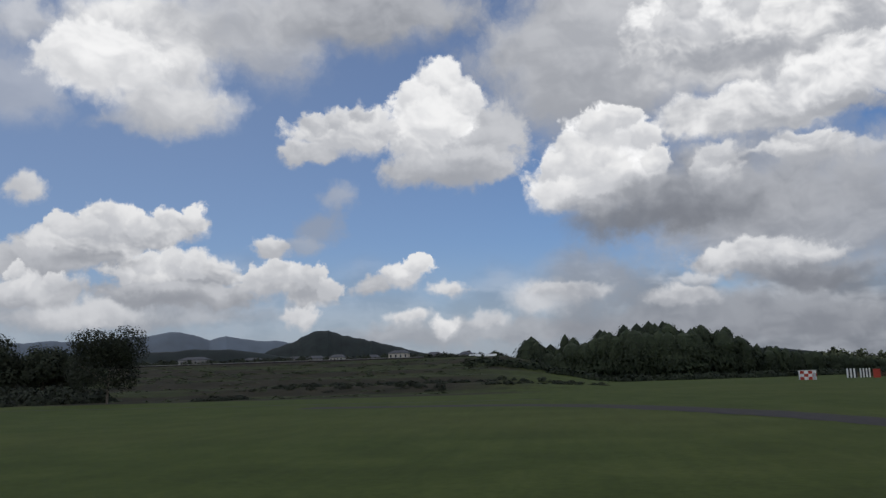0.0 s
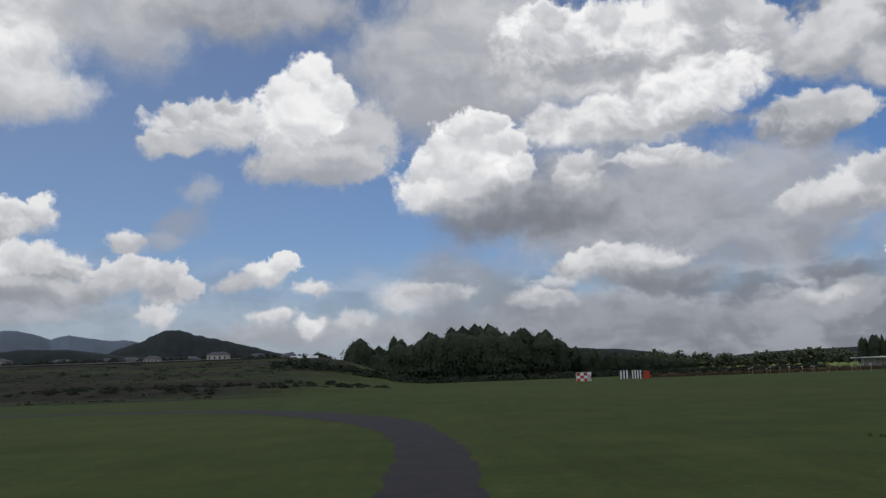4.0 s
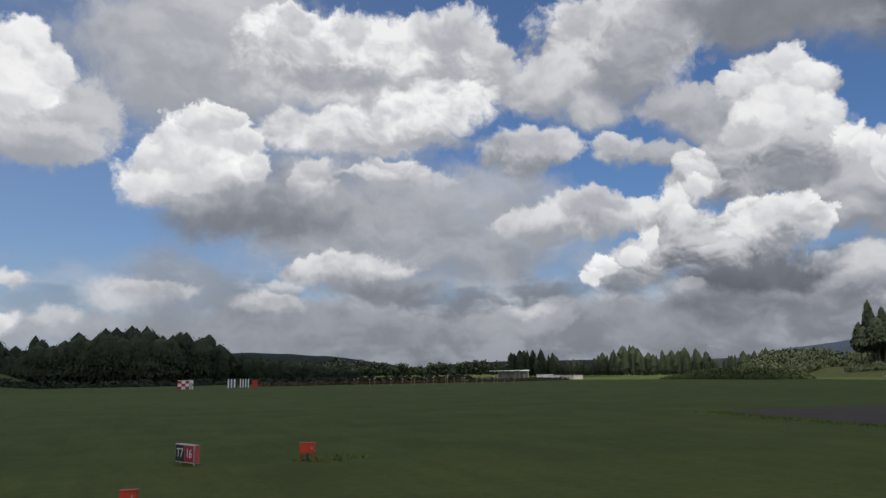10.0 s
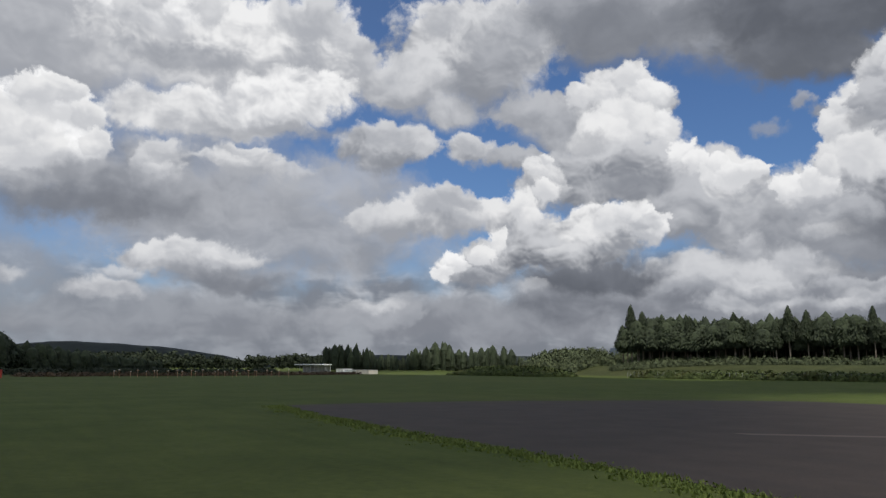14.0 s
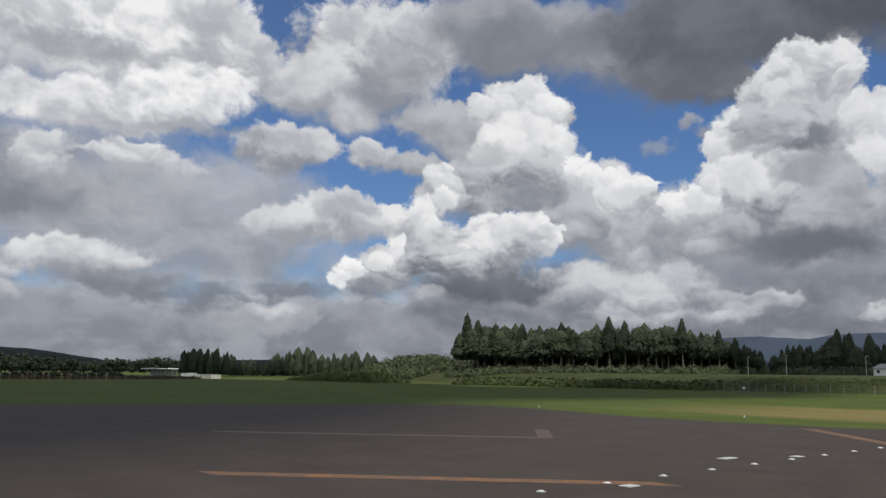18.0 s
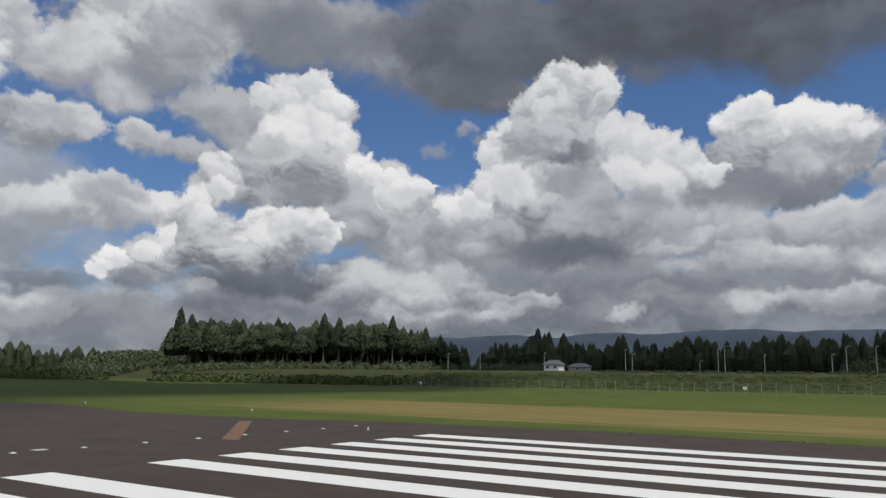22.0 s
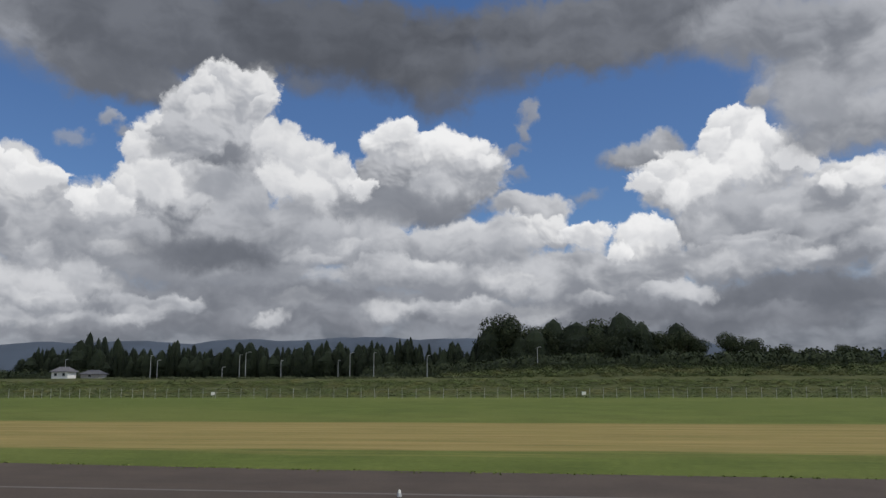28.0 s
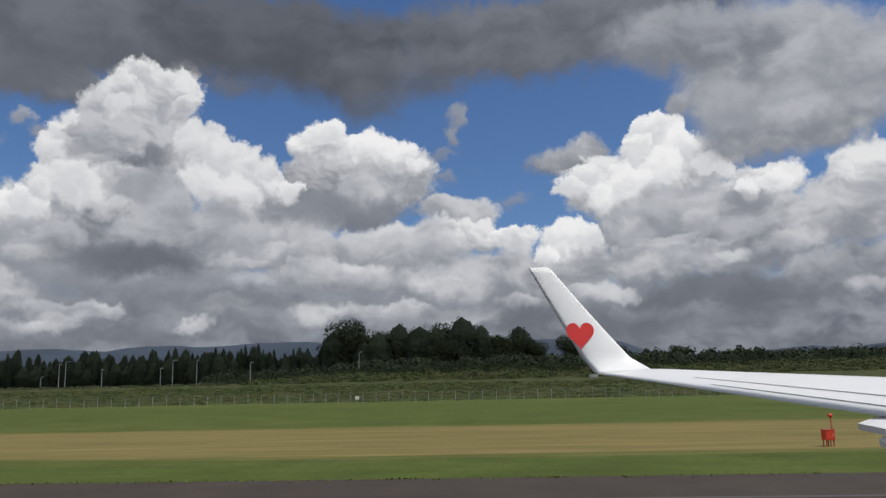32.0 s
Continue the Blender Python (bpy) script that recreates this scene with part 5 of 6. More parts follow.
hill("mountain", 11.0, 4000, 300, 85, HAZED_MOUNTAIN, 21, "far hill, blue from painted haze", 0.5, 0.15)
ridge("mountain", [(45, 1.4), (55.9, 2.6), (58, 2.58), (62.5, 2.75), (65.5, 2.6), (68, 2.95), (71, 2.8), (74, 3.0), (78.5, 3.15), (81, 2.9), (85.5, 3.05), (88.5, 2.75), (91.5, 2.9), (95.5, 2.95), (100.2, 2.67), (102, 2.0), (105.5, 1.62), (109.5, 1.77), (112.1, 1.93), (114.2, 1.75), (117, 2.05), (125, 1.9)], 4300, HAZED_MOUNTAIN, 31, "far mountain ridge under cloud, blue-grey from painted haze")
ridge("wooded_hill", [(-2, 0.7), (3, 1.2), (7.5, 1.7), (10.5, 1.66), (12.5, 1.55), (14.5, 1.42), (16.5, 1.15), (18.5, 0.85), (20.2, 0.42), (21, 0.55), (22.5, 0.75), (25, 0.88), (30, 0.95), (36, 0.9), (44, 0.9), (52, 0.7)], 2600, HILL, 61, "dark wooded hill falling to a saddle on the skyline")
for k, (a, hg) in enumerate(((-40, 42), (-34, 44), (-28, 44), (-22, 42), (-8, 34), (104, 30), (110, 30), (117, 32))):
    hill("wooded_rise", a, 1500, 260, hg, HILL, 51 + k, "low dark wooded rise on the skyline", 0.5, 0.3)

# ---- runway markings ----
def quad(name, pts, mat, z, parent=None):
    bm = bmesh.new()
    bm.faces.new([bm.verts.new((x, y, z)) for x, y in pts])
    return part(name, bm, mat, parent)


markings = tagged(empty("threshold_marking"), "white piano-key threshold stripes painted on asphalt", "runway marking")
for side in (-1, 1):
    for i in range(6):
        x = side * (2.8 + 3.52 * i)
        quad("stripe", [(x - 0.9, -30), (x + 0.9, -30), (x + 0.9, 0), (x - 0.9, 0)], WHITE_PAINT, 0.036, markings)
for x in (-21.6, 21.6):
    m = quad("edge_line", [(x - 0.16, -1400), (x + 0.16, -1400), (x + 0.16, -4), (x - 0.16, -4)], FADED_PAINT, 0.036)
    tagged(m, "thin faded white line along the runway edge", "runway marking")

# ---- unseen clouds added overhead to cast shade on ground, woods and hills ----
def shade_cloud(gx, gy, rx, ry, h, seed, ragged=0.16):
    bm = bmesh.new()
    bmesh.ops.create_icosphere(bm, subdivisions=5, radius=1)
    for v in bm.verts:
        k = 1 + ragged * noise.fractal(v.co * 2.2 + Vector((seed, 0, 0)), 0.8, 2.0, 5)
        v.co = Vector((v.co.x * rx * k, v.co.y * ry * k, v.co.z * 45 * k))
    ob = part("backdrop_cloud", bm, CLOUD_STUFF)
    off = SUN_DIR * (h / SUN_DIR.z)
    ob.matrix_basis = pose(gx + off.x, gy + off.y, h)
    tagged(ob, "unseen white cloud added to shade the land below", "cloud", kind="structure")


# added shade in turn: taxiway side, grass strip, knoll, eastern woods, far hills
shade_cloud(-240, 236, 385, 246, 2600, 0, 0.06)
shade_cloud(105, 112, 84, 42, 2000, 5, 0.08)
shade_cloud(-50, 540, 280, 130, 1500, 2)
shade_cloud(384, -40, 168, 300, 900, 4)
shade_cloud(-300, 2400, 1900, 800, 3000, 9)

# ---- more of the ground: service road, chevrons, lights ----
def ribbon(name, centre, width, mat, z, swell=0.0):
    """A strip of the given width along a bent line, laid on the ground."""
    left, right = [], []
    for i, p in enumerate(centre):
        a, b = Vector(centre[max(0, i - 1)]), Vector(centre[min(len(centre) - 1, i + 1)])
        n = Vector((-(b - a).y, (b - a).x)).normalized() * width / 2
        wob = (1 + 0.08 * math.sin(i * 2.1) + 0.05 * math.sin(i * 5.3)) * (1 + swell * sstep((i / len(centre) - 0.35) / 0.25))
        left.append((p[0] + n.x * wob, p[1] + n.y * wob, ground_z(p[0] + n.x, p[1] + n.y) + z))
        right.append((p[0] - n.x * wob, p[1] - n.y * wob, ground_z(p[0] - n.x, p[1] - n.y) + z))
    k = len(centre)
    return mesh_object(name, left + right, [(i, i + 1, k + i + 1, k + i) for i in range(k - 1)], mat)


def curve_points(pts, n):
    out = []
    for i in range(len(pts) - 1):
        p0, p1, p2, p3 = (Vector(pts[max(0, min(len(pts) - 1, i + d))]) for d in (-1, 0, 1, 2))
        for k in range(n):
            t = k / n
            out.append(tuple(0.5 * (2 * p1 + (p2 - p0) * t + (2 * p0 - 5 * p1 + 4 * p2 - p3) * t * t + (3 * p1 - p0 - 3 * p2 + p3) * t ** 3)))
    return out + [pts[-1]]


road = ribbon("service_road", curve_points([(-104.4, 40), (-104.2, 56), (-104.0, 66), (-104.8, 77), (-107, 90), (-112.5, 104), (-121, 118), (-134, 128), (-160, 134)], 8), 3.4, OLD_ASPHALT, 0.02, 0.7)
tagged(road, "narrow dark worn service road curving through the grass", "road", kind="structure")
track = ribbon("field_track", curve_points([(-300, 163), (-222, 156), (-188, 151), (-159, 149), (-128, 146)], 6), 1.6, EARTH, 0.03)
tagged(track, "dark bare earth track at the edge of the grass", "track", kind="structure")

chevrons = tagged(empty("chevron_marking"), "faded orange chevron lines on the asphalt before the threshold", "runway marking")
for apex, side, reach in ((-6, -1, 22.5), (-6, 1, 22.5), (21, -1, 14), (21, 1, 5)):
    y0 = max(apex, 5.1)
    x0, x1 = side * (y0 - apex), side * reach
    quad("chevron_arm", [(x0, y0), (x0, y0 + 1.3), (x1, apex + reach + 1.3), (x1, apex + reach)][::side], ORANGE_PAINT if apex < 0 else WORN_ORANGE, 0.037, chevrons)


def runway_light(name, x, y, mat, r, h, label, group):
    bm = bmesh.new()
    bmesh.ops.create_cone(bm, cap_ends=True, segments=12, radius1=r, radius2=r * 0.75, depth=h * 0.5, matrix=pose(0, 0, h * 0.25))
    base = empty(name, x, y, 0.03)
    part("housing", bm, GREY_METAL, base)
    bm = bmesh.new()
    bmesh.ops.create_uvsphere(bm, u_segments=10, v_segments=6, radius=r * 0.62, matrix=Matrix.LocRotScale((0, 0, h * 0.5), None, (1, 1, 0.8 * h / r)))
    part("lens", bm, mat, base, "pale glass lens")
    return tagged(base, label, "runway light", group)


lit = runway_light("threshold_light", -19.2, 7.0, LENS, 0.17, 0.05, "flush pale threshold light set in asphalt", "threshold lights")
for i in range(1, 14):
    copy_thing(lit, pose(-19.2 + 3.3 * i, 7.0 + 0.06 * i, 0.03))
lit = runway_light("edge_light", 21.1, -55.4, LENS, 0.08, 0.22, "small white runway edge light at the asphalt edge", "edge lights")
for x, y in ((21.1, 4.6), (21.1, -115.0), (21.1, -175.0), (33.0, 28.0), (31.6, 52.0)):
    copy_thing(lit, pose(x, y, 0.03))
for x, y, w in ((-1.6, 9.2, 1.6), (-12.6, 6.2, 0.9), (2.0, 7.8, 0.9)):
    bm = box_bm(-w / 3, -0.22, 0, w / 3, 0.22, 0.03, 0.01)
    tagged(part("light_pit_cover", bm, POLE_GREY), "worn pale metal cover set in the asphalt", "pit cover").matrix_basis = pose(x, y, 0.032)


def tufts(name, spots, label, seed):
    """Short bent blades in small bunches, joined."""
    r = random.Random(seed)
    v, f = [], []
    for x, y, h in spots:
        for _ in range(5):
            a, w = r.uniform(0, 6.28), r.uniform(0.04, 0.09)
            px, py = x + r.uniform(-0.25, 0.25), y + r.uniform(-0.25, 0.25)
            z, lean = ground_z(px, py), h * r.uniform(0.2, 0.7)
            b = len(v)
            v += [(px - w * math.sin(a), py + w * math.cos(a), z), (px + w * math.sin(a), py - w * math.cos(a), z), (px + lean * math.cos(a), py + lean * math.sin(a), z + h * r.uniform(0.7, 1.2))]
            f.append((b, b + 1, b + 2))
    return tagged(mesh_object(name, v, f, BLADE), label, "grass", kind="stuff")


def edge_tufts(pts, n, spread, r):
    pts = [Vector(p) for p in pts]
    lens = [(b - a).length for a, b in zip(pts, pts[1:])]
    out = []
    for _ in range(n):
        k = r.choices(range(len(lens)), lens)[0]
        d = (pts[k + 1] - pts[k]).normalized()
        p = pts[k] + d * r.uniform(0, lens[k]) + Vector((-d.y, d.x)) * abs(r.gauss(0, spread)) * r.choice((1, 1, 1, -0.35))
        out.append((p.x, p.y, r.uniform(0.06, 0.2)))
    return out


trng = random.Random(33)
tufts("grass_tufts", [(x, y, h * 0.5) for x, y, h in edge_tufts([(27.3, -160), (27.4, -80), (28.2, -48), (30, -24), (30.3, -6)], 600, 0.3, trng)], "short grass blades along the asphalt edge", 34)

turn_edge = [(-24.4, 78), (-27.3, 62), (-29.3, 44), (-30.3, 30), (-31.9, 18), (-33.4, 11.5), (-36.7, 8.2), (-42, 9), (-50, 14.5), (-62, 24)]
tufts("edge_grass", [(x, y, h * r) for r in (0.6, 0.9) for x, y, h in edge_tufts(turn_edge[::-1], 1600, 0.8, trng)], "thick uneven grass along the edge of the asphalt", 36)
near_boxes = [(bx + trng.gauss(0, w), by + trng.gauss(0, 0.5), trng.uniform(0.06, 0.2)) for bx, by, w in ((-80.9, 65.8, 1.1), (-82.2, 66.4, 0.8), (-64.0, 55.2, 0.9), (-62.9, 55.6, 0.7)) for _ in range(9)]
tufts("weeds", near_boxes, "taller dark weeds round the red boxes", 38)

# ---- red boxes, sign, marker boards ----
def red_box(x, y, w, d, h, turn, legs=True):
    root = empty("equipment_box", x, y, 0, turn)
    z0 = 0.32 if legs else 0.05
    part("cabinet", box_bm(-w / 2, -d / 2, z0, w / 2, d / 2, h, 0.02), RED_PAINT, root)
    part("lid", box_bm(-w / 2 - 0.02, -d / 2 - 0.02, h, w / 2 + 0.02, d / 2 + 0.02, h + 0.035, 0.01), RED_DARK, root, "weathered red lid")
    for sx in (-1, 1):
        for sy in (-1, 1):
            part("leg", rod_bm((sx * (w / 2 - 0.06), sy * (d / 2 - 0.06), -0.1), (sx * (w / 2 - 0.06), sy * (d / 2 - 0.06), z0), 0.03), RED_DARK if legs else GREY_METAL, root)
    part("door", box_bm(-w / 2 + 0.06, -d / 2 - 0.012, z0 + 0.06, w / 2 - 0.06, -d / 2 - 0.002, h - 0.06, 0.004), RED_PAINT, root)
    part("latch", box_bm(w / 2 - 0.14, -d / 2 - 0.03, (z0 + h) / 2 - 0.04, w / 2 - 0.1, -d / 2 - 0.013, (z0 + h) / 2 + 0.04), GREY_METAL, root)
    part("conduit", rod_bm((0, 0.05, -0.1), (0, 0.05, z0 + 0.02), 0.035), BLACK_PAINT, root)
    return tagged(root, "small signal-red equipment box on legs in the grass", "equipment box", "red boxes")


red_box(-80.3, 66.1, 0.42, 0.38, 0.62, 10, False)
red_box(-64.8, 55.4, 0.64, 0.45, 0.72, -15)
red_box(-71.9, 46.5, 0.48, 0.36, 0.33, -10, False)

end_box = red_box(39.2, -109.4, 0.52, 0.40, 0.82, -80)
part("mast", rod_bm((0.36, 0.1, -0.1), (0.27, 0.1, 1.46), 0.028), RED_DARK, end_box, "thin red mast")
bm = bmesh.new()
bmesh.ops.create_uvsphere(bm, u_segments=14, v_segments=8, radius=0.12, matrix=pose(0.27, 0.1, 1.54))
part("lamp_head", bm, RED_PAINT, end_box, "round red lamp head")


def lettering(text, x, size, parent):
    c = bpy.data.curves.new("lettering", "FONT")
    c.body, c.size, c.align_x, c.align_y, c.extrude = text, size, "CENTER", "CENTER", 0.004
    c.materials.append(LETTER_WHITE)
    ob = new("lettering", c)
    ob.parent = parent
    ob.matrix_basis = pose(x, -0.142, 0.56, 90, 0, 0)
    return ob


sign = empty("taxiway_sign", -69.7, 56.06, 0, -66)
sign.matrix_basis = sign.matrix_basis @ Matrix.Diagonal((0.82, 0.82, 0.84, 1))
part("case", box_bm(-0.98, -0.12, 0.12, 0.98, 0.2, 1.0, 0.02), SIGN_CASE, sign, "pale weathered sign case")
part("black_panel", box_bm(-0.93, -0.134, 0.17, -0.02, -0.122, 0.95, 0.004), BLACK_PAINT, sign, "black panel with white characters")
part("red_panel", box_bm(0.02, -0.134, 0.17, 0.93, -0.122, 0.95, 0.004), SIGN_RED, sign, "dark red panel with white characters")
part("side_panel", box_bm(0.982, -0.11, 0.14, 0.99, 0.19, 0.98, 0.002), SIGN_SIDE, sign, "reddish side panel")
for x in (-0.7, 0.7):
    part("foot", rod_bm((x, 0.04, -0.1), (x, 0.04, 0.13), 0.04), GREY_METAL, sign)
lettering("T7", -0.47, 0.62, sign)
lettering("16", 0.48, 0.62, sign)
tagged(sign, "black and red taxiway sign reading T7 and 16 in the grass", "sign")


def striped_board(x, y, w, h, turn, strips):
    root = empty("marker_board", x, y, ground_z(x, y), turn)
    part("frame", box_bm(-w / 2, 0.03, 0.15, w / 2, 0.12, h, 0.02), GREY_METAL, root)
    n = strips
    for i in range(n):
        part("slat", box_bm(-w / 2 + w * i / n, -0.02, 0.15, -w / 2 + w * (i + 0.96) / n, 0.028, h, 0.01), WHITE_WALL if i % 2 == 0 else BLACK_PAINT, root)
    for s in (-0.4, 0.4):
        part("post", rod_bm((s * w, 0.08, -0.2), (s * w, 0.08, h), 0.05), GREY_METAL, root)
    return tagged(root, "board of white and black upright stripes on the grass", "marker board", "striped boards")


striped_board(-43.6, 268.5, 2.7, 2.7, -8, 6)
striped_board(-40.0, 268.6, 2.7, 2.7, -8, 7)
red_hut = empty("red_cabinet", -36.9, 268.8, 0, -8)
part("cabinet", box_bm(-0.85, -0.5, 0, 0.85, 0.5, 2.3, 0.04), RED_DARK, red_hut)
part("roof", box_bm(-0.95, -0.6, 2.3, 0.95, 0.6, 2.42, 0.03), RED_DARK, red_hut)
tagged(red_hut, "tall dull red cabinet beside striped boards", "cabinet")

hut = empty("checkered_hut", -57.4, 262, 0, -6)
part("body", box_bm(-2.1, -0.98, 0, 2.1, 1.2, 2.46, 0.03), WHITE_WALL, hut)
for i in range(4):
    for j in range(3):
        if (i + j) % 2 == 0:
            part("red_square", box_bm(-2.1 + i * 1.05, -1.005, j * 0.82, -2.1 + (i + 1) * 1.05, -0.985, (j + 1) * 0.82), RED_DARK, hut)
part("roof", box_bm(-2.2, -1.1, 2.46, 2.2, 1.3, 2.58, 0.03), WHITE_WALL, hut)
part("door", box_bm(1.2, -1.02, 0.05, 1.9, -1.008, 1.9, 0.005), GREY_METAL, hut)
tagged(hut, "low hut painted in red and white checks", "hut")


def marker_pole(x, y, h):
    root = empty("approach_light_pole", x, y, ground_z(x, y))
    part("pole", rod_bm((0, 0, -0.2), (0, 0, h), 0.05, 0.04), ORANGE_STEEL, root)
    part("crossbar", rod_bm((-0.5, 0, h), (0.5, 0, h), 0.035), ORANGE_STEEL, root)
    part("lamp", box_bm(-0.12, -0.1, h, 0.12, 0.1, h + 0.2, 0.03), LENS, root)
    return tagged(root, "pale orange approach light pole beyond the grass", "light pole", "approach light poles")


pole = marker_pole(-6, 268, 2.0)
for i in range(1, 26):
    x = -6 + 2.3 * i + 0.5 * math.sin(i * 5)
    copy_thing(pole, pose(x, 268 + 2.5 * math.sin(i * 2.3), 0, 0, 0, 7 * math.sin(i)) @ Matrix.Diagonal((1, 1, 0.9 + 0.25 * math.sin(i * 1.7) ** 2, 1)))

# ---- fence, bank, lamps, buildings to the east ----
def fence():
    root = tagged(empty("boundary_fence"), "grey wire mesh fence on slim posts before a green bank", "fence")
    me = part("post", rod_bm((0, 0, -0.3), (0, 0, 2.15), 0.05, 0.04, 6), FENCE_GREY, root).data
    line = curve_points([(160.0, -165.0), (160.0, -60.0), (160.0, 60.0), (158.0, 118.0), (153.0, 160.0), (147.0, 205.0)], 22)
    ys, last, spots = 0.0, None, []
    for a, b in zip(line, line[1:]):
        n = max(1, round((Vector(b) - Vector(a)).length / 2.7))
        spots += [(a[0] + (b[0] - a[0]) * k / n, a[1] + (b[1] - a[1]) * k / n) for k in range(n)]
    root.children[0].location = (*spots[0], 0)
    for x, y in spots[1:]:
        p = new("post", me)
        p.parent, p.location = root, (x, y, 0)
        p.rotation_euler = (0.02 * math.sin(y), 0.02 * math.cos(y * 1.7), 0)
    for z in (0.15, 0.7, 1.25, 1.8, 2.1):
        bm = bmesh.new()
        for a, b in zip(spots[::4], spots[4::4]):
            rod_bm((*a, z), (*b, z), 0.006, None, 4, bm)
        part("wire", bm, FENCE_GREY, root)


fence()
for x, y, z in ((159.7, 100.0, 0.9), (159.7, 15.0, 1.0), (159.7, -64.0, 1.0), (146.0, 290.0, 1.0), (150, 205.0, 0.9)):
    root = empty("boundary_marker", x, y, 0, 0)
    part("post", rod_bm((0, 0, -0.2), (0, 0, z), 0.04), GREY_METAL, root)
    part("plate", box_bm(-0.06, -0.42, z - 0.3, -0.01, 0.42, z + 0.35, 0.02), WHITE_WALL, root, "small white square plate")
    tagged(root, "small white square marker plate on a post", "marker", "boundary markers")


def clump_protos(seed, n, leaf, count):
    out = []
    for k in range(n):
        r = random.Random(seed + k)
        v, f = [], []
        for _ in range(count):
            d = Vector((r.gauss(0, 1), r.gauss(0, 1), abs(r.gauss(0, 1)))).normalized()
            p = Vector((d.x, d.y, d.z * 0.9)) * r.uniform(0.55, 1.05)
            u = d.cross(Vector((r.uniform(-1, 1), r.uniform(-1, 1), r.uniform(-1, 1)))).normalized()
            w, s = d.cross(u), leaf * r.uniform(0.6, 1.4)
            b = len(v)
            v += [tuple(p + u * s), tuple(p + w * s * 0.8 + d * s * 0.3), tuple(p - u * s), tuple(p - w * s * 0.7)]
            f += [(b, b + 1, b + 2), (b, b + 2, b + 3)]
        out.append((np.array(v), np.array(f)))
    return out


def shrubs(name, spots, mat, label, seed, leaf=0.19, count=80):
    """Clumps (x, y, radius, height) of leaves, joined."""
    protos, r = clump_protos(seed, 5, leaf, count), random.Random(seed)
    vs, fs, base = [], [], 0
    for x, y, rad, h in spots:
        a, f = r.choice(protos)
        t = r.uniform(0, 6.28)
        c, s = math.cos(t) * rad, math.sin(t) * rad
        vs.append(np.stack([x + a[:, 0] * c - a[:, 1] * s, y + a[:, 0] * s + a[:, 1] * c, ground_z(x, y) - 0.15 + a[:, 2] * h], 1))
        fs.append(f + base)
        base += len(a)
    ob = mesh_object(name, np.concatenate(vs).tolist(), np.concatenate(fs).tolist(), mat)
    return tagged(ob, label, "shrubs", kind="stuff")


def scatter(line, wide, n, r0, r1, h0, h1, rng):
    out, pts = [], [Vector(p) for p in line]
    lens = [(b - a).length for a, b in zip(pts, pts[1:])]
    for _ in range(n):
        k = rng.choices(range(len(lens)), lens)[0]
        d = (pts[k + 1] - pts[k]).normalized()
        p = pts[k] + d * rng.uniform(0, lens[k]) + Vector((-d.y, d.x)) * rng.uniform(-wide, wide)
        out.append((p.x, p.y, rng.uniform(r0, r1), rng.uniform(h0, h1)))
    return out


rng = random.Random(21)
shrubs("shrub_bank", scatter([(178, -170), (180, 0), (178, 118)], 13, 3000, 0.9, 2.2, 0.25, 0.75, rng), SHRUB, "rough green weeds and creepers over a bank", 200, 0.13, 90)
shrubs("bank_hedge", scatter([(197, -44), (197, 64)], 0.5, 260, 0.5, 0.9, 0.6, 0.95, rng), LEAF, "low dark clipped hedge along the top of a bank", 202, 0.16, 60)
shrubs("weed_slope", scatter([(214, -30), (216, -150), (222, -270)], 16, 1500, 1.2, 2.8, 0.7, 1.8, rng), SHRUB, "rough green weeds climbing a low rise", 205, 0.10, 140)
shrubs("hedge_bank", scatter([(165, 112), (160, 150), (154, 205)], 7, 700, 1.2, 2.8, 1.0, 3.4, rng), SHRUB, "rough green hedge on a low bank", 210)
shrubs("weed_mound", [(x, y, r, 1.2 + 3.9 * max(0, 1 - ((x - 148) / 11) ** 2) * max(0.15, 1 - ((y - 271) / 34) ** 4)) for x, y, r, h in scatter([(148, 304), (148, 240)], 9, 420, 1.6, 3.2, 1, 2, rng)], SHRUB, "overgrown green mound by the boundary", 220)
shrubs("undergrowth", scatter([(262, 108), (222, 178), (186, 250)], 5, 420, 1.6, 3.4, 1.4, 4.2, rng), LEAF, "dark undergrowth along the edge of a plantation", 230, 0.13, 160)
shrubs("plantation_scrub", scatter([(200, 276), (226, 244), (250, 190), (262, 150)], 8, 200, 2.4, 4.4, 4.0, 8.0, rng), LEAF, "dark scrub closing the back of a plantation", 235, 0.11, 220)
shrubs("wood_edge_bushes", scatter([(278, 10), (272, -40), (262, -120), (262, -160), (268, -290)], 9, 800, 2.2, 5.0, 2.0, 6.5, rng), LEAF, "dense dark bushes before a mixed wood", 240, 0.12, 200)
shrubs("field_bushes", scatter([(-310, 185), (-265, 192), (-240, 186)], 10, 110, 1.2, 3.2, 0.6, 2.0, rng) + scatter([(-205, 196), (-196, 200)], 5, 24, 1.0, 2.4, 0.5, 1.4, rng) + scatter([(-200, 230), (-150, 225), (-120, 250)], 14, 120, 0.8, 2.0, 0.5, 1.4, rng), DARK_LEAF, "dark bushes and weeds along a brown field", 250)
shrubs("field_thicket", scatter([(-330, 250), (-262, 214), (-236, 202)], 8, 200, 1.6, 3.6, 1.6, 4.0, rng), DARK_LEAF, "dark thicket beneath dome-shaped trees", 252, 0.16, 90)
shrubs("terrace_weeds", scatter([(-400, 250), (-150, 250)], 55, 520, 0.8, 2.4, 0.25, 0.8, rng) + scatter([(-420, 340), (-150, 340)], 60, 420, 1.2, 3.4, 0.4, 1.3, rng), LEAF, "dark weeds over terraced brown fields", 255, 0.2, 40)
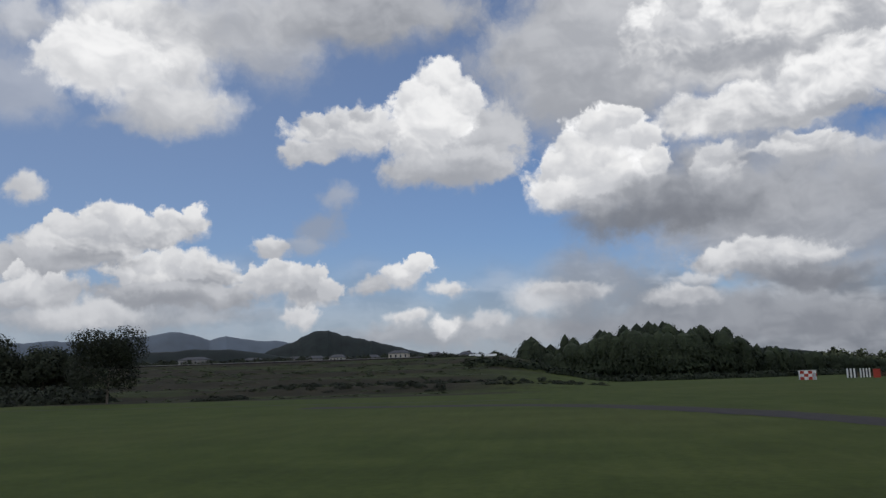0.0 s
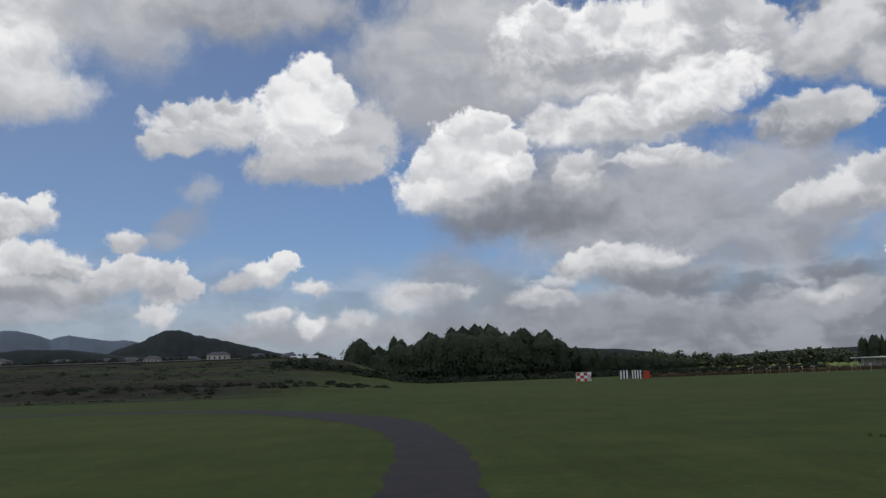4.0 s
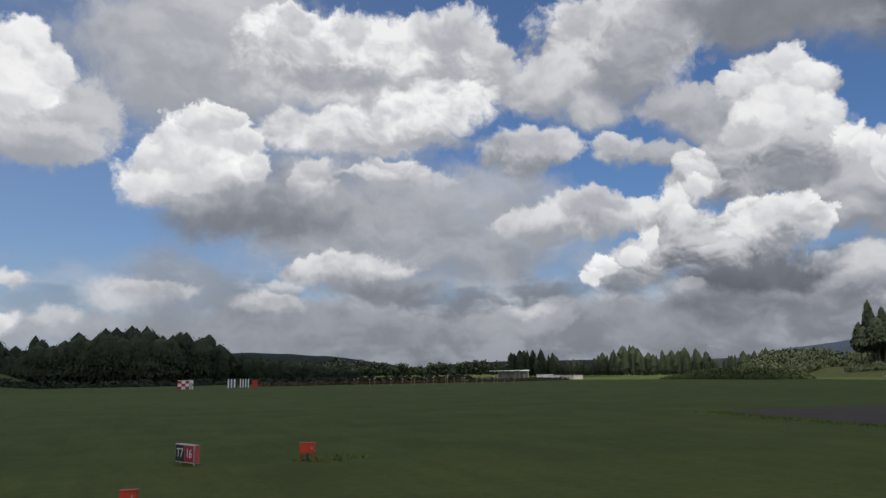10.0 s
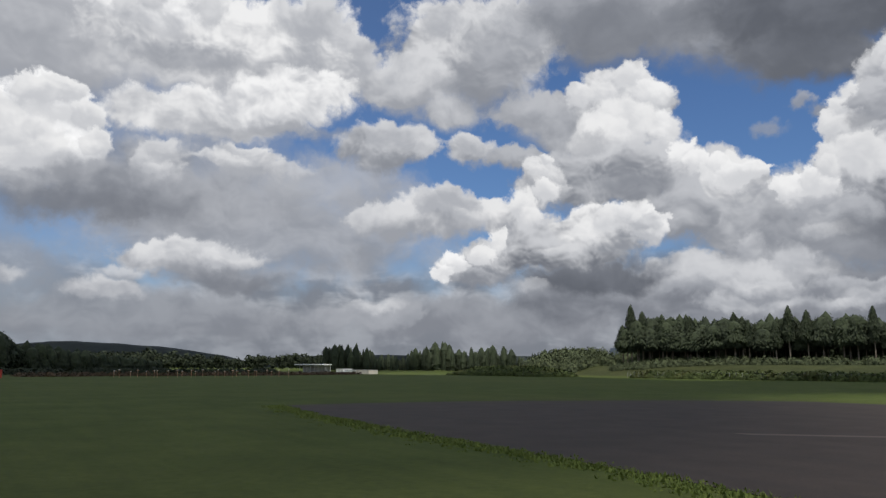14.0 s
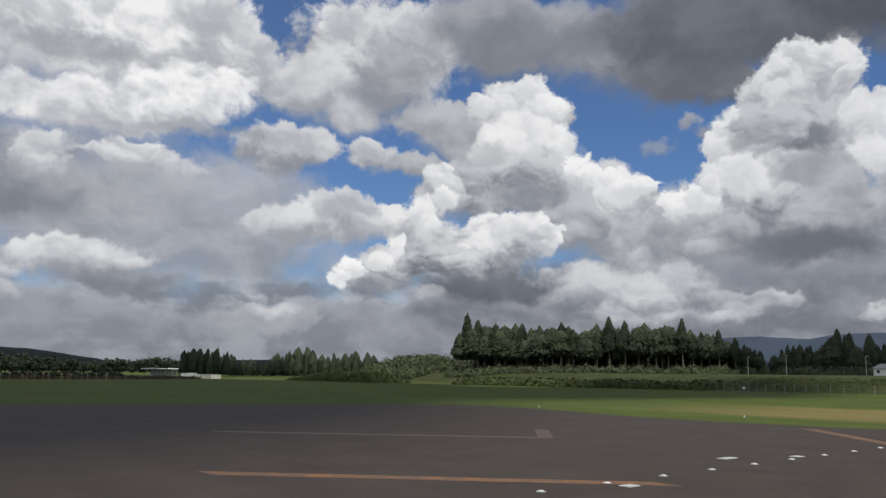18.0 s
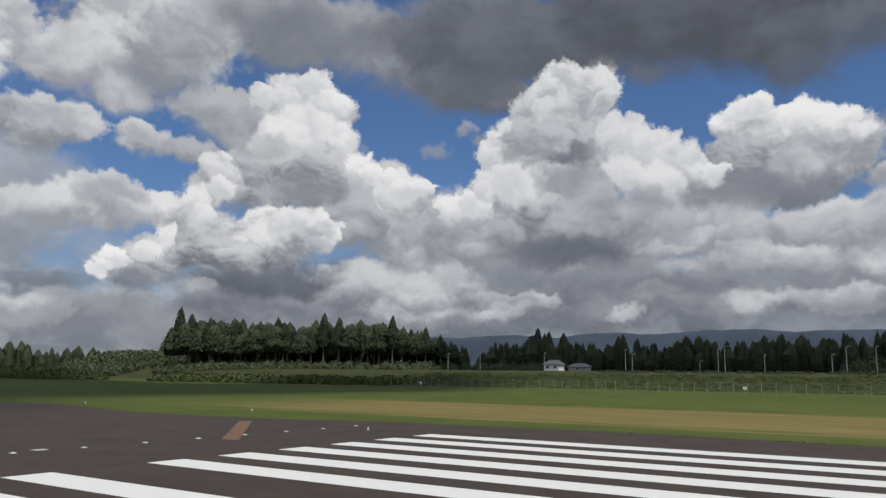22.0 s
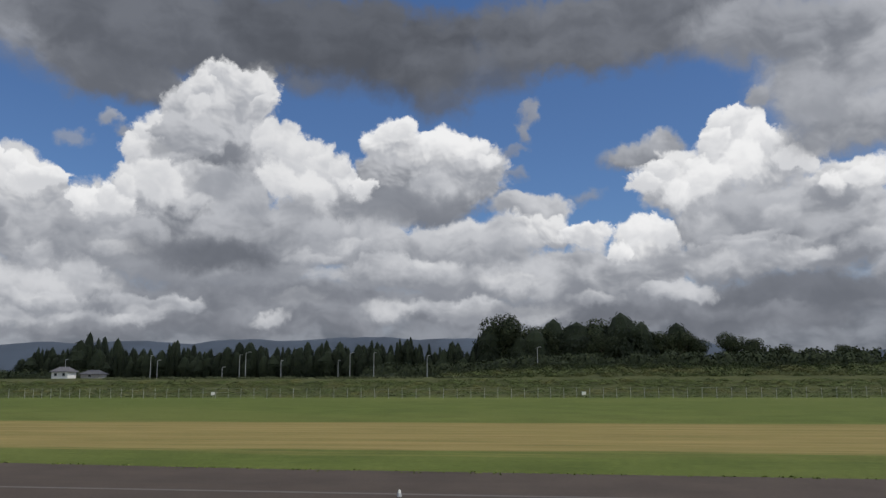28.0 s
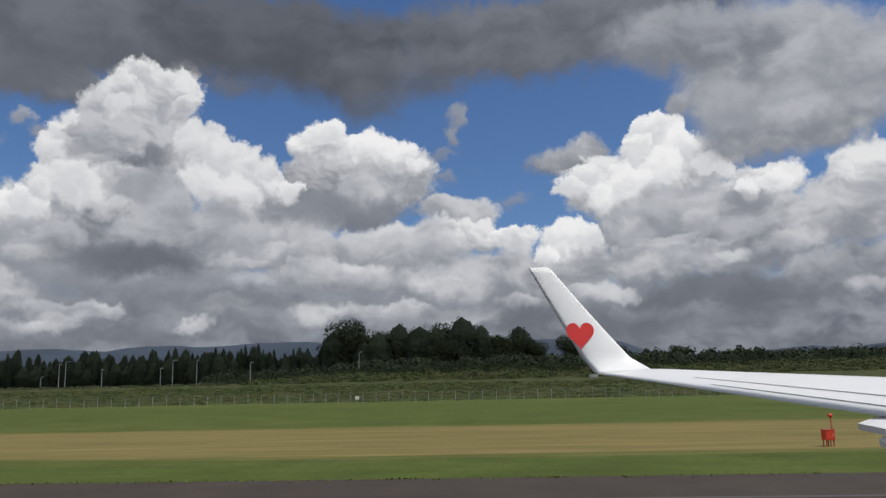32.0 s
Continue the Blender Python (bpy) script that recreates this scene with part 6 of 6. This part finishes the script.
shrubs("dry_brush", scatter([(-30, 300), (20, 306), (70, 318), (110, 345)], 8, 420, 0.9, 2.2, 0.7, 2.0, rng), BRUSH, "reddish dry brush beyond the grass", 265, 0.2, 50)
# the cedar colour darkens this hedge in place of cloud shade
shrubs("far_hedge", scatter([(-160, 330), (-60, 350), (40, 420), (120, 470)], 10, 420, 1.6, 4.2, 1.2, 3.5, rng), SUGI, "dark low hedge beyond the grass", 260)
shrubs("thicket", scatter([(215, 300), (190, 285), (172, 278)], 12, 300, 2.5, 5.0, 4.0, 9.5, rng), LEAF, "rounded dark green thicket beside the plantation", 270, 0.10, 260)
shrubs("village_trees", scatter([(-380, 430), (-260, 450), (-160, 460), (-120, 450)], 24, 620, 2.0, 4.5, 1.4, 4.6, rng), DARK_LEAF, "dark trees among far houses", 280, 0.2, 60)


shrubs("hedge_line", scatter([(-420, 416), (-300, 414), (-220, 414), (-165, 420)], 1.5, 420, 1.2, 2.4, 0.8, 1.6, rng), DARK_LEAF, "low dark clipped hedge along the top of terraced fields", 290, 0.25, 36)


def street_lamp(x, y, h, arm):
    root = empty("street_lamp", x, y, ground_z(x, y))
    part("pole", rod_bm((0, 0, -0.2), (0, 0, h), 0.13, 0.08), POLE_GREY, root)
    part("arm", rod_bm((0, 0, h - 0.05), (-0.3, -arm, h + 0.2), 0.06, 0.05, 6), POLE_GREY, root)
    part("lamp_head", box_bm(-0.5, -arm - 0.5, h + 0.12, -0.15, -arm + 0.25, h + 0.3, 0.04), POLE_GREY, root)
    return tagged(root, "slim pale street lamp beyond the green bank", "street lamp", "street lamps")


for y, top, arm in ((68.7, 11.5, 0.4), (66.4, 10.1, 0.7), (37.2, 12.3, 1.3), (39.2, 11.5, 0.4), (4.0, 11.9, 0.9), (-3.4, 11.8, 0.4), (-19.7, 10.8, 0.5), (-52.4, 10.6, 0.6), (44.8, 7.8, 0.6), (25.8, 9.6, 0.3), (7.7, 9.6, 0.3), (98.0, 10.5, 0.5), (124.0, 11.0, 0.4), (138.0, 10.6, 0.4)):
    street_lamp(230, y, top - 4.6, arm)


def house(x, y, w, d, wall, ridge, turn, wall_mat, label, windows=3):
    z = ground_z(x, y)
    root = empty("house", x, y, z, turn)
    part("wall", box_bm(-d / 2, -w / 2, -0.5, d / 2, w / 2, wall, 0.03), wall_mat, root)
    bm = bmesh.new()
    e = 0.45
    pts = [(-d / 2 - e, -w / 2 - e, wall), (d / 2 + e, -w / 2 - e, wall), (d / 2 + e, w / 2 + e, wall), (-d / 2 - e, w / 2 + e, wall), (0, -w / 2 + w * 0.22, ridge), (0, w / 2 - w * 0.22, ridge)]
    v = [bm.verts.new(p) for p in pts] + [bm.verts.new((p[0], p[1], p[2] - 0.18)) for p in pts[:4]]
    for f in ((0, 3, 5, 4), (1, 4, 5, 2), (0, 4, 1), (3, 2, 5), (0, 1, 7, 6), (1, 2, 8, 7), (2, 3, 9, 8), (3, 0, 6, 9), (6, 7, 8, 9)):
        bm.faces.new([v[i] for i in f])
    part("roof", bm, ROOF_DARK, root)
    for i in range(windows):
        yy = -w / 2 + w * (i + 0.5) / windows
        win = part("window", box_bm(-d / 2 - 0.05, yy - 0.45, wall * 0.35, -d / 2 - 0.002, yy + 0.45, wall * 0.8, 0.01), GREY_METAL, root)
        part("pane", box_bm(-d / 2 - 0.07, yy - 0.38, wall * 0.39, -d / 2 - 0.052, yy + 0.38, wall * 0.76), DARK_GLASS, win)
    return tagged(root, label, "house", "farm houses")


house(209, 84.0, 5.2, 4.0, 2.0, 3.4, 0, WHITE_WALL, "small white house with a grey hipped roof behind a bank", 2)
house(213, 77.1, 5.8, 4.0, 1.3, 2.5, 0, GREY_WALL, "low grey shed with a dark roof behind a bank", 1)
rng = random.Random(5)
for x, y, w, h, k in ((-238, 428, 7, 3.0, 0), (-206, 430, 10, 4.4, 1), (-222, 440, 6, 2.6, 2), (-190, 445, 8, 3.2, 2), (-172, 436, 7, 2.4, 1), (-252, 436, 9, 3.0, 2), (-318, 432, 16, 4.6, 2), (-290, 445, 10, 3.4, 1), (-268, 450, 8, 3.4, 0)):
    house(x, y, w, 6, 0.8 * h, 0.8 * h + 1.5, 90, (CREAM_WALL, CREAM_WALL, GREY_WALL)[k], "far pale building with a dark roof among trees", 4)

for x, w in ((-166, 6.0), (-158, 5.5)):
    root = tagged(empty("greenhouse", x, 421, ground_z(x, 421) - 0.1, 0), "low white plastic greenhouse on a terrace", "greenhouse", "greenhouses")
    bm = bmesh.new()
    arch = [(q, 1.5 * math.cos(q * 0.6)) for q in (-2.5, -1.8, -0.9, 0, 0.9, 1.8, 2.5)]
    ends = [[bm.verts.new((sx * w / 2, q, max(0.2, h))) for q, h in arch] + [bm.verts.new((sx * w / 2, q, 0)) for q in (2.5, -2.5)] for sx in (-1, 1)]
    for i in range(9):
        bm.faces.new((ends[0][i], ends[0][(i + 1) % 9], ends[1][(i + 1) % 9], ends[1][i]))
    bm.faces.new(ends[0][::-1]), bm.faces.new(ends[1])
    part("cover", bm, WHITE_WALL, root, "white plastic cover")
field_wall = tagged(empty("field_wall", 0, 410, 12.6), "long dark retaining wall with a pale coping above brown fields", "wall")
part("wall", box_bm(-420, -0.3, -1.4, -190, 0.3, 1.0, 0.05), OLD_ASPHALT, field_wall)
part("coping", box_bm(-420, -0.42, 1.0, -190, 0.42, 1.22, 0.04), GREY_WALL, field_wall, "pale coping")

shed = empty("long_shed", 128, 431, ground_z(128, 431), 0)
for i in range(8):
    part("post", rod_bm((0, -19 + i * 5.4, -0.3), (0, -19 + i * 5.4, 4.4), 0.12), POLE_GREY, shed)
part("roof", box_bm(-3, -20, 4.35, 3, 20, 4.9, 0.05), WHITE_WALL, shed, "long bright white roof")
part("back_wall", box_bm(2.4, -19.5, 0, 2.6, 19.5, 4.35), GREY_WALL, shed)
tagged(shed, "long open shed with a bright white flat roof", "shed")
for i, (y0, y1, h) in enumerate(((382, 391, 2.4), (353.5, 367, 1.9), (367.4, 381, 1.9))):
    root = empty("storage_hut", 127, (y0 + y1) / 2, ground_z(127, (y0 + y1) / 2))
    w = (y1 - y0) / 2
    part("body", box_bm(-2.5, -w, -0.3, 2.5, w, h, 0.04), WHITE_WALL if i != 1 else CREAM_WALL, root)
    for k in range(5):
        part("rib", box_bm(-2.56, -w + 2 * w * (k + 0.5) / 5 - 0.08, -0.2, -2.502, -w + 2 * w * (k + 0.5) / 5 + 0.08, h - 0.05), GREY_WALL, root)
    part("roof", box_bm(-2.6, -w - 0.1, h, 2.6, w + 0.1, h + 0.14, 0.03), GREY_WALL, root)
    tagged(root, "low pale storage hut at the airfield boundary", "hut", "storage huts")

# lone trees by the eastern fields
plant(LEAFY, [(300, -128, 0.9), (304, -121, 1.15), (310, -140, 0.7), (318, -165, 0.8), (330, -190, 0.6)], "dark lone tree beyond the mixed wood", "tree", "lone trees", random.Random(9))
spots = line_spots([(300, -128), (322, -180), (350, -270), (470, -420)], 6, 3, 8, random.Random(12), lambda f: 0.8)
stuff_wood("eastern_wood", spots, 11, LEAF, "low dark wood in the east", 300, "leafy")

# ---- aircraft wing with a blended winglet ----
TIP_X, TIP_Y = 12.3, -94.4


def wing_point(s, c, up):
    """s: metres inboard of the tip; c: 0 at the trailing, 1 at the leading edge; up: upper (1) or lower (-1) skin."""
    yt, yl = TIP_Y - 0.30 * s, TIP_Y - 1.3 - 0.52 * s
    zt, zl = 3.73 - 0.081 * s, 3.80 - 0.055 * s
    chord = yt - yl
    thick = 0.045 * chord * (math.sin(math.pi * c ** 0.8) ** 0.7) * (1 if up > 0 else 0.35)
    return Vector((TIP_X - s, yt + (yl - yt) * c, zt + (zl - zt) * c + up * thick * 0.55))


def winglet_section(u):
    """Trailing and leading point of the winglet at u, from the wing tip (0) to its top (1)."""
    bend = min(1.0, u / 0.16)
    a = bend * radians(75)
    r = 0.42
    if u < 0.16:
        x, z = TIP_X + r * math.sin(a), 3.73 + r * (1 - math.cos(a))
    else:
        k = (u - 0.16) / 0.84
        x, z = TIP_X + r * math.sin(radians(75)) + 0.5 * k, 3.73 + r * (1 - math.cos(radians(75))) + 1.98 * k
    yt = TIP_Y + 0.18 * bend + 1.08 * max(0, (u - 0.1) / 0.9)
    yl = TIP_Y - 1.3 + 0.45 * bend + 1.66 * max(0, (u - 0.1) / 0.9) ** 0.95
    return Vector((x, yt, z)), Vector((x, yl, z)), a


def loft(rings):
    bm = bmesh.new()
    made = [[bm.verts.new(p) for p in ring] for ring in rings]
    n = len(rings[0])
    for a, b in zip(made, made[1:]):
        for i in range(n):
            bm.faces.new((a[i], a[(i + 1) % n], b[(i + 1) % n], b[i]))
    bm.faces.new(made[0][::-1])
    bm.faces.new(made[-1])
    bmesh.ops.recalc_face_normals(bm, faces=bm.faces)
    for f in bm.faces:
        f.smooth = len(f.verts) == 4
    return bm


cs = [0, 0.12, 0.3, 0.5, 0.7, 0.85, 0.95, 1.0]
wing = empty("aircraft_wing", TIP_X, TIP_Y, 3.7)
wing["label"] = "white aircraft wing with a blended winglet bearing a red heart"
wing["category"] = "aircraft wing"
back = wing.matrix_basis.inverted()


def hang(ob):
    ob.data.transform(back)
    return ob


rings = [[wing_point(s, c, 1) for c in cs] + [wing_point(s, c, -1) for c in cs[-2:0:-1]] for s in (10.6, 9, 7.5, 6, 4.5, 3, 1.5, 0.6, 0.0)]
hang(part("wing_panel", loft(rings), WHITE_METAL, wing, "white painted upper wing skin"))
rings = []
for i in range(19):
    u = i / 18
    t, l, a = winglet_section(u)
    side = Vector((-math.sin(a), 0, math.cos(a)))
    th = 0.05 * (1 - 0.6 * u)
    rings.append([t.lerp(l, c) + side * th * math.sin(math.pi * c ** 0.8) ** 0.7 for c in cs] + [t.lerp(l, c) - side * th * math.sin(math.pi * c ** 0.8) ** 0.7 for c in cs[-2:0:-1]])
winglet = hang(part("winglet", loft(rings), WHITE_METAL, wing, "tall white blended winglet"))

t0, l0, a0 = winglet_section(0.37)
t1, l1, _ = winglet_section(0.49)
up_way = (t1 - t0).normalized()
up_way = Vector((up_way.x, 0, up_way.z)).normalized()
face = Vector((-up_way.z, 0, up_way.x))
bm = bmesh.new()
mid = t0.lerp(l0, 0.29) + face * 0.062
ring = []
for i in range(40):
    q = 2 * math.pi * i / 40
    hx, hy = 16 * math.sin(q) ** 3, 13 * math.cos(q) - 5 * math.cos(2 * q) - 2 * math.cos(3 * q) - math.cos(4 * q)
    ring.append(bm.verts.new(mid + Vector((0, -1, 0)) * (hx * 0.0178) + up_way * (hy * 0.0205) ))
bm.faces.new(ring)
hang(part("heart_decal", bm, HEART_RED, wing, "large red heart decal"))


def skin_line(name, c0, c1, s0, s1, w):
    """A narrow gap line on the upper skin."""
    bm = bmesh.new()
    rows = []
    for i in range(13):
        s, c = s0 + (s1 - s0) * i / 12, c0 + (c1 - c0) * i / 12
        rows.append([bm.verts.new(wing_point(s, c + k * w, 1) + Vector((0, 0, 0.006))) for k in (-0.5, 0.5)])
    for a, b in zip(rows, rows[1:]):
        bm.faces.new((a[0], a[1], b[1], b[0]))
    hang(part(name, bm, GAP_GREY, wing, "thin dark panel gap"))


skin_line("aileron_gap", 0.30, 0.24, 2.4, 9.5, 0.012)
skin_line("flap_gap", 0.12, 0.09, 3.4, 9.5, 0.010)
skin_line("slat_gap", 0.86, 0.90, 0.5, 9.5, 0.006)
for tip, high, low in (((5.3, -96.26, 3.09), (5.7, -96.85, 3.2), (4.5, -96.25, 3.06)), ((4.9, -96.28, 2.95), (5.0, -96.49, 3.02), (4.2, -96.09, 2.93))):
    bm = bmesh.new()
    corners = [Vector(tip), Vector(high), Vector(low)]
    top = [bm.verts.new(v) for v in corners]
    under = [bm.verts.new(v + Vector((0.03, -0.02, -0.07))) for v in corners]
    bm.faces.new(top), bm.faces.new(under[::-1])
    for i in range(3):
        bm.faces.new((top[i], under[i], under[(i + 1) % 3], top[(i + 1) % 3]))
    bmesh.ops.recalc_face_normals(bm, faces=bm.faces)
    hang(part("flap_fairing", bm, WHITE_METAL, wing, "white pointed flap fairing"))
hang(part("tip_lamp", box_bm(TIP_X - 0.12, TIP_Y + 0.02, 3.66, TIP_X + 0.02, TIP_Y + 0.18, 3.72, 0.01), GREY_METAL, wing))
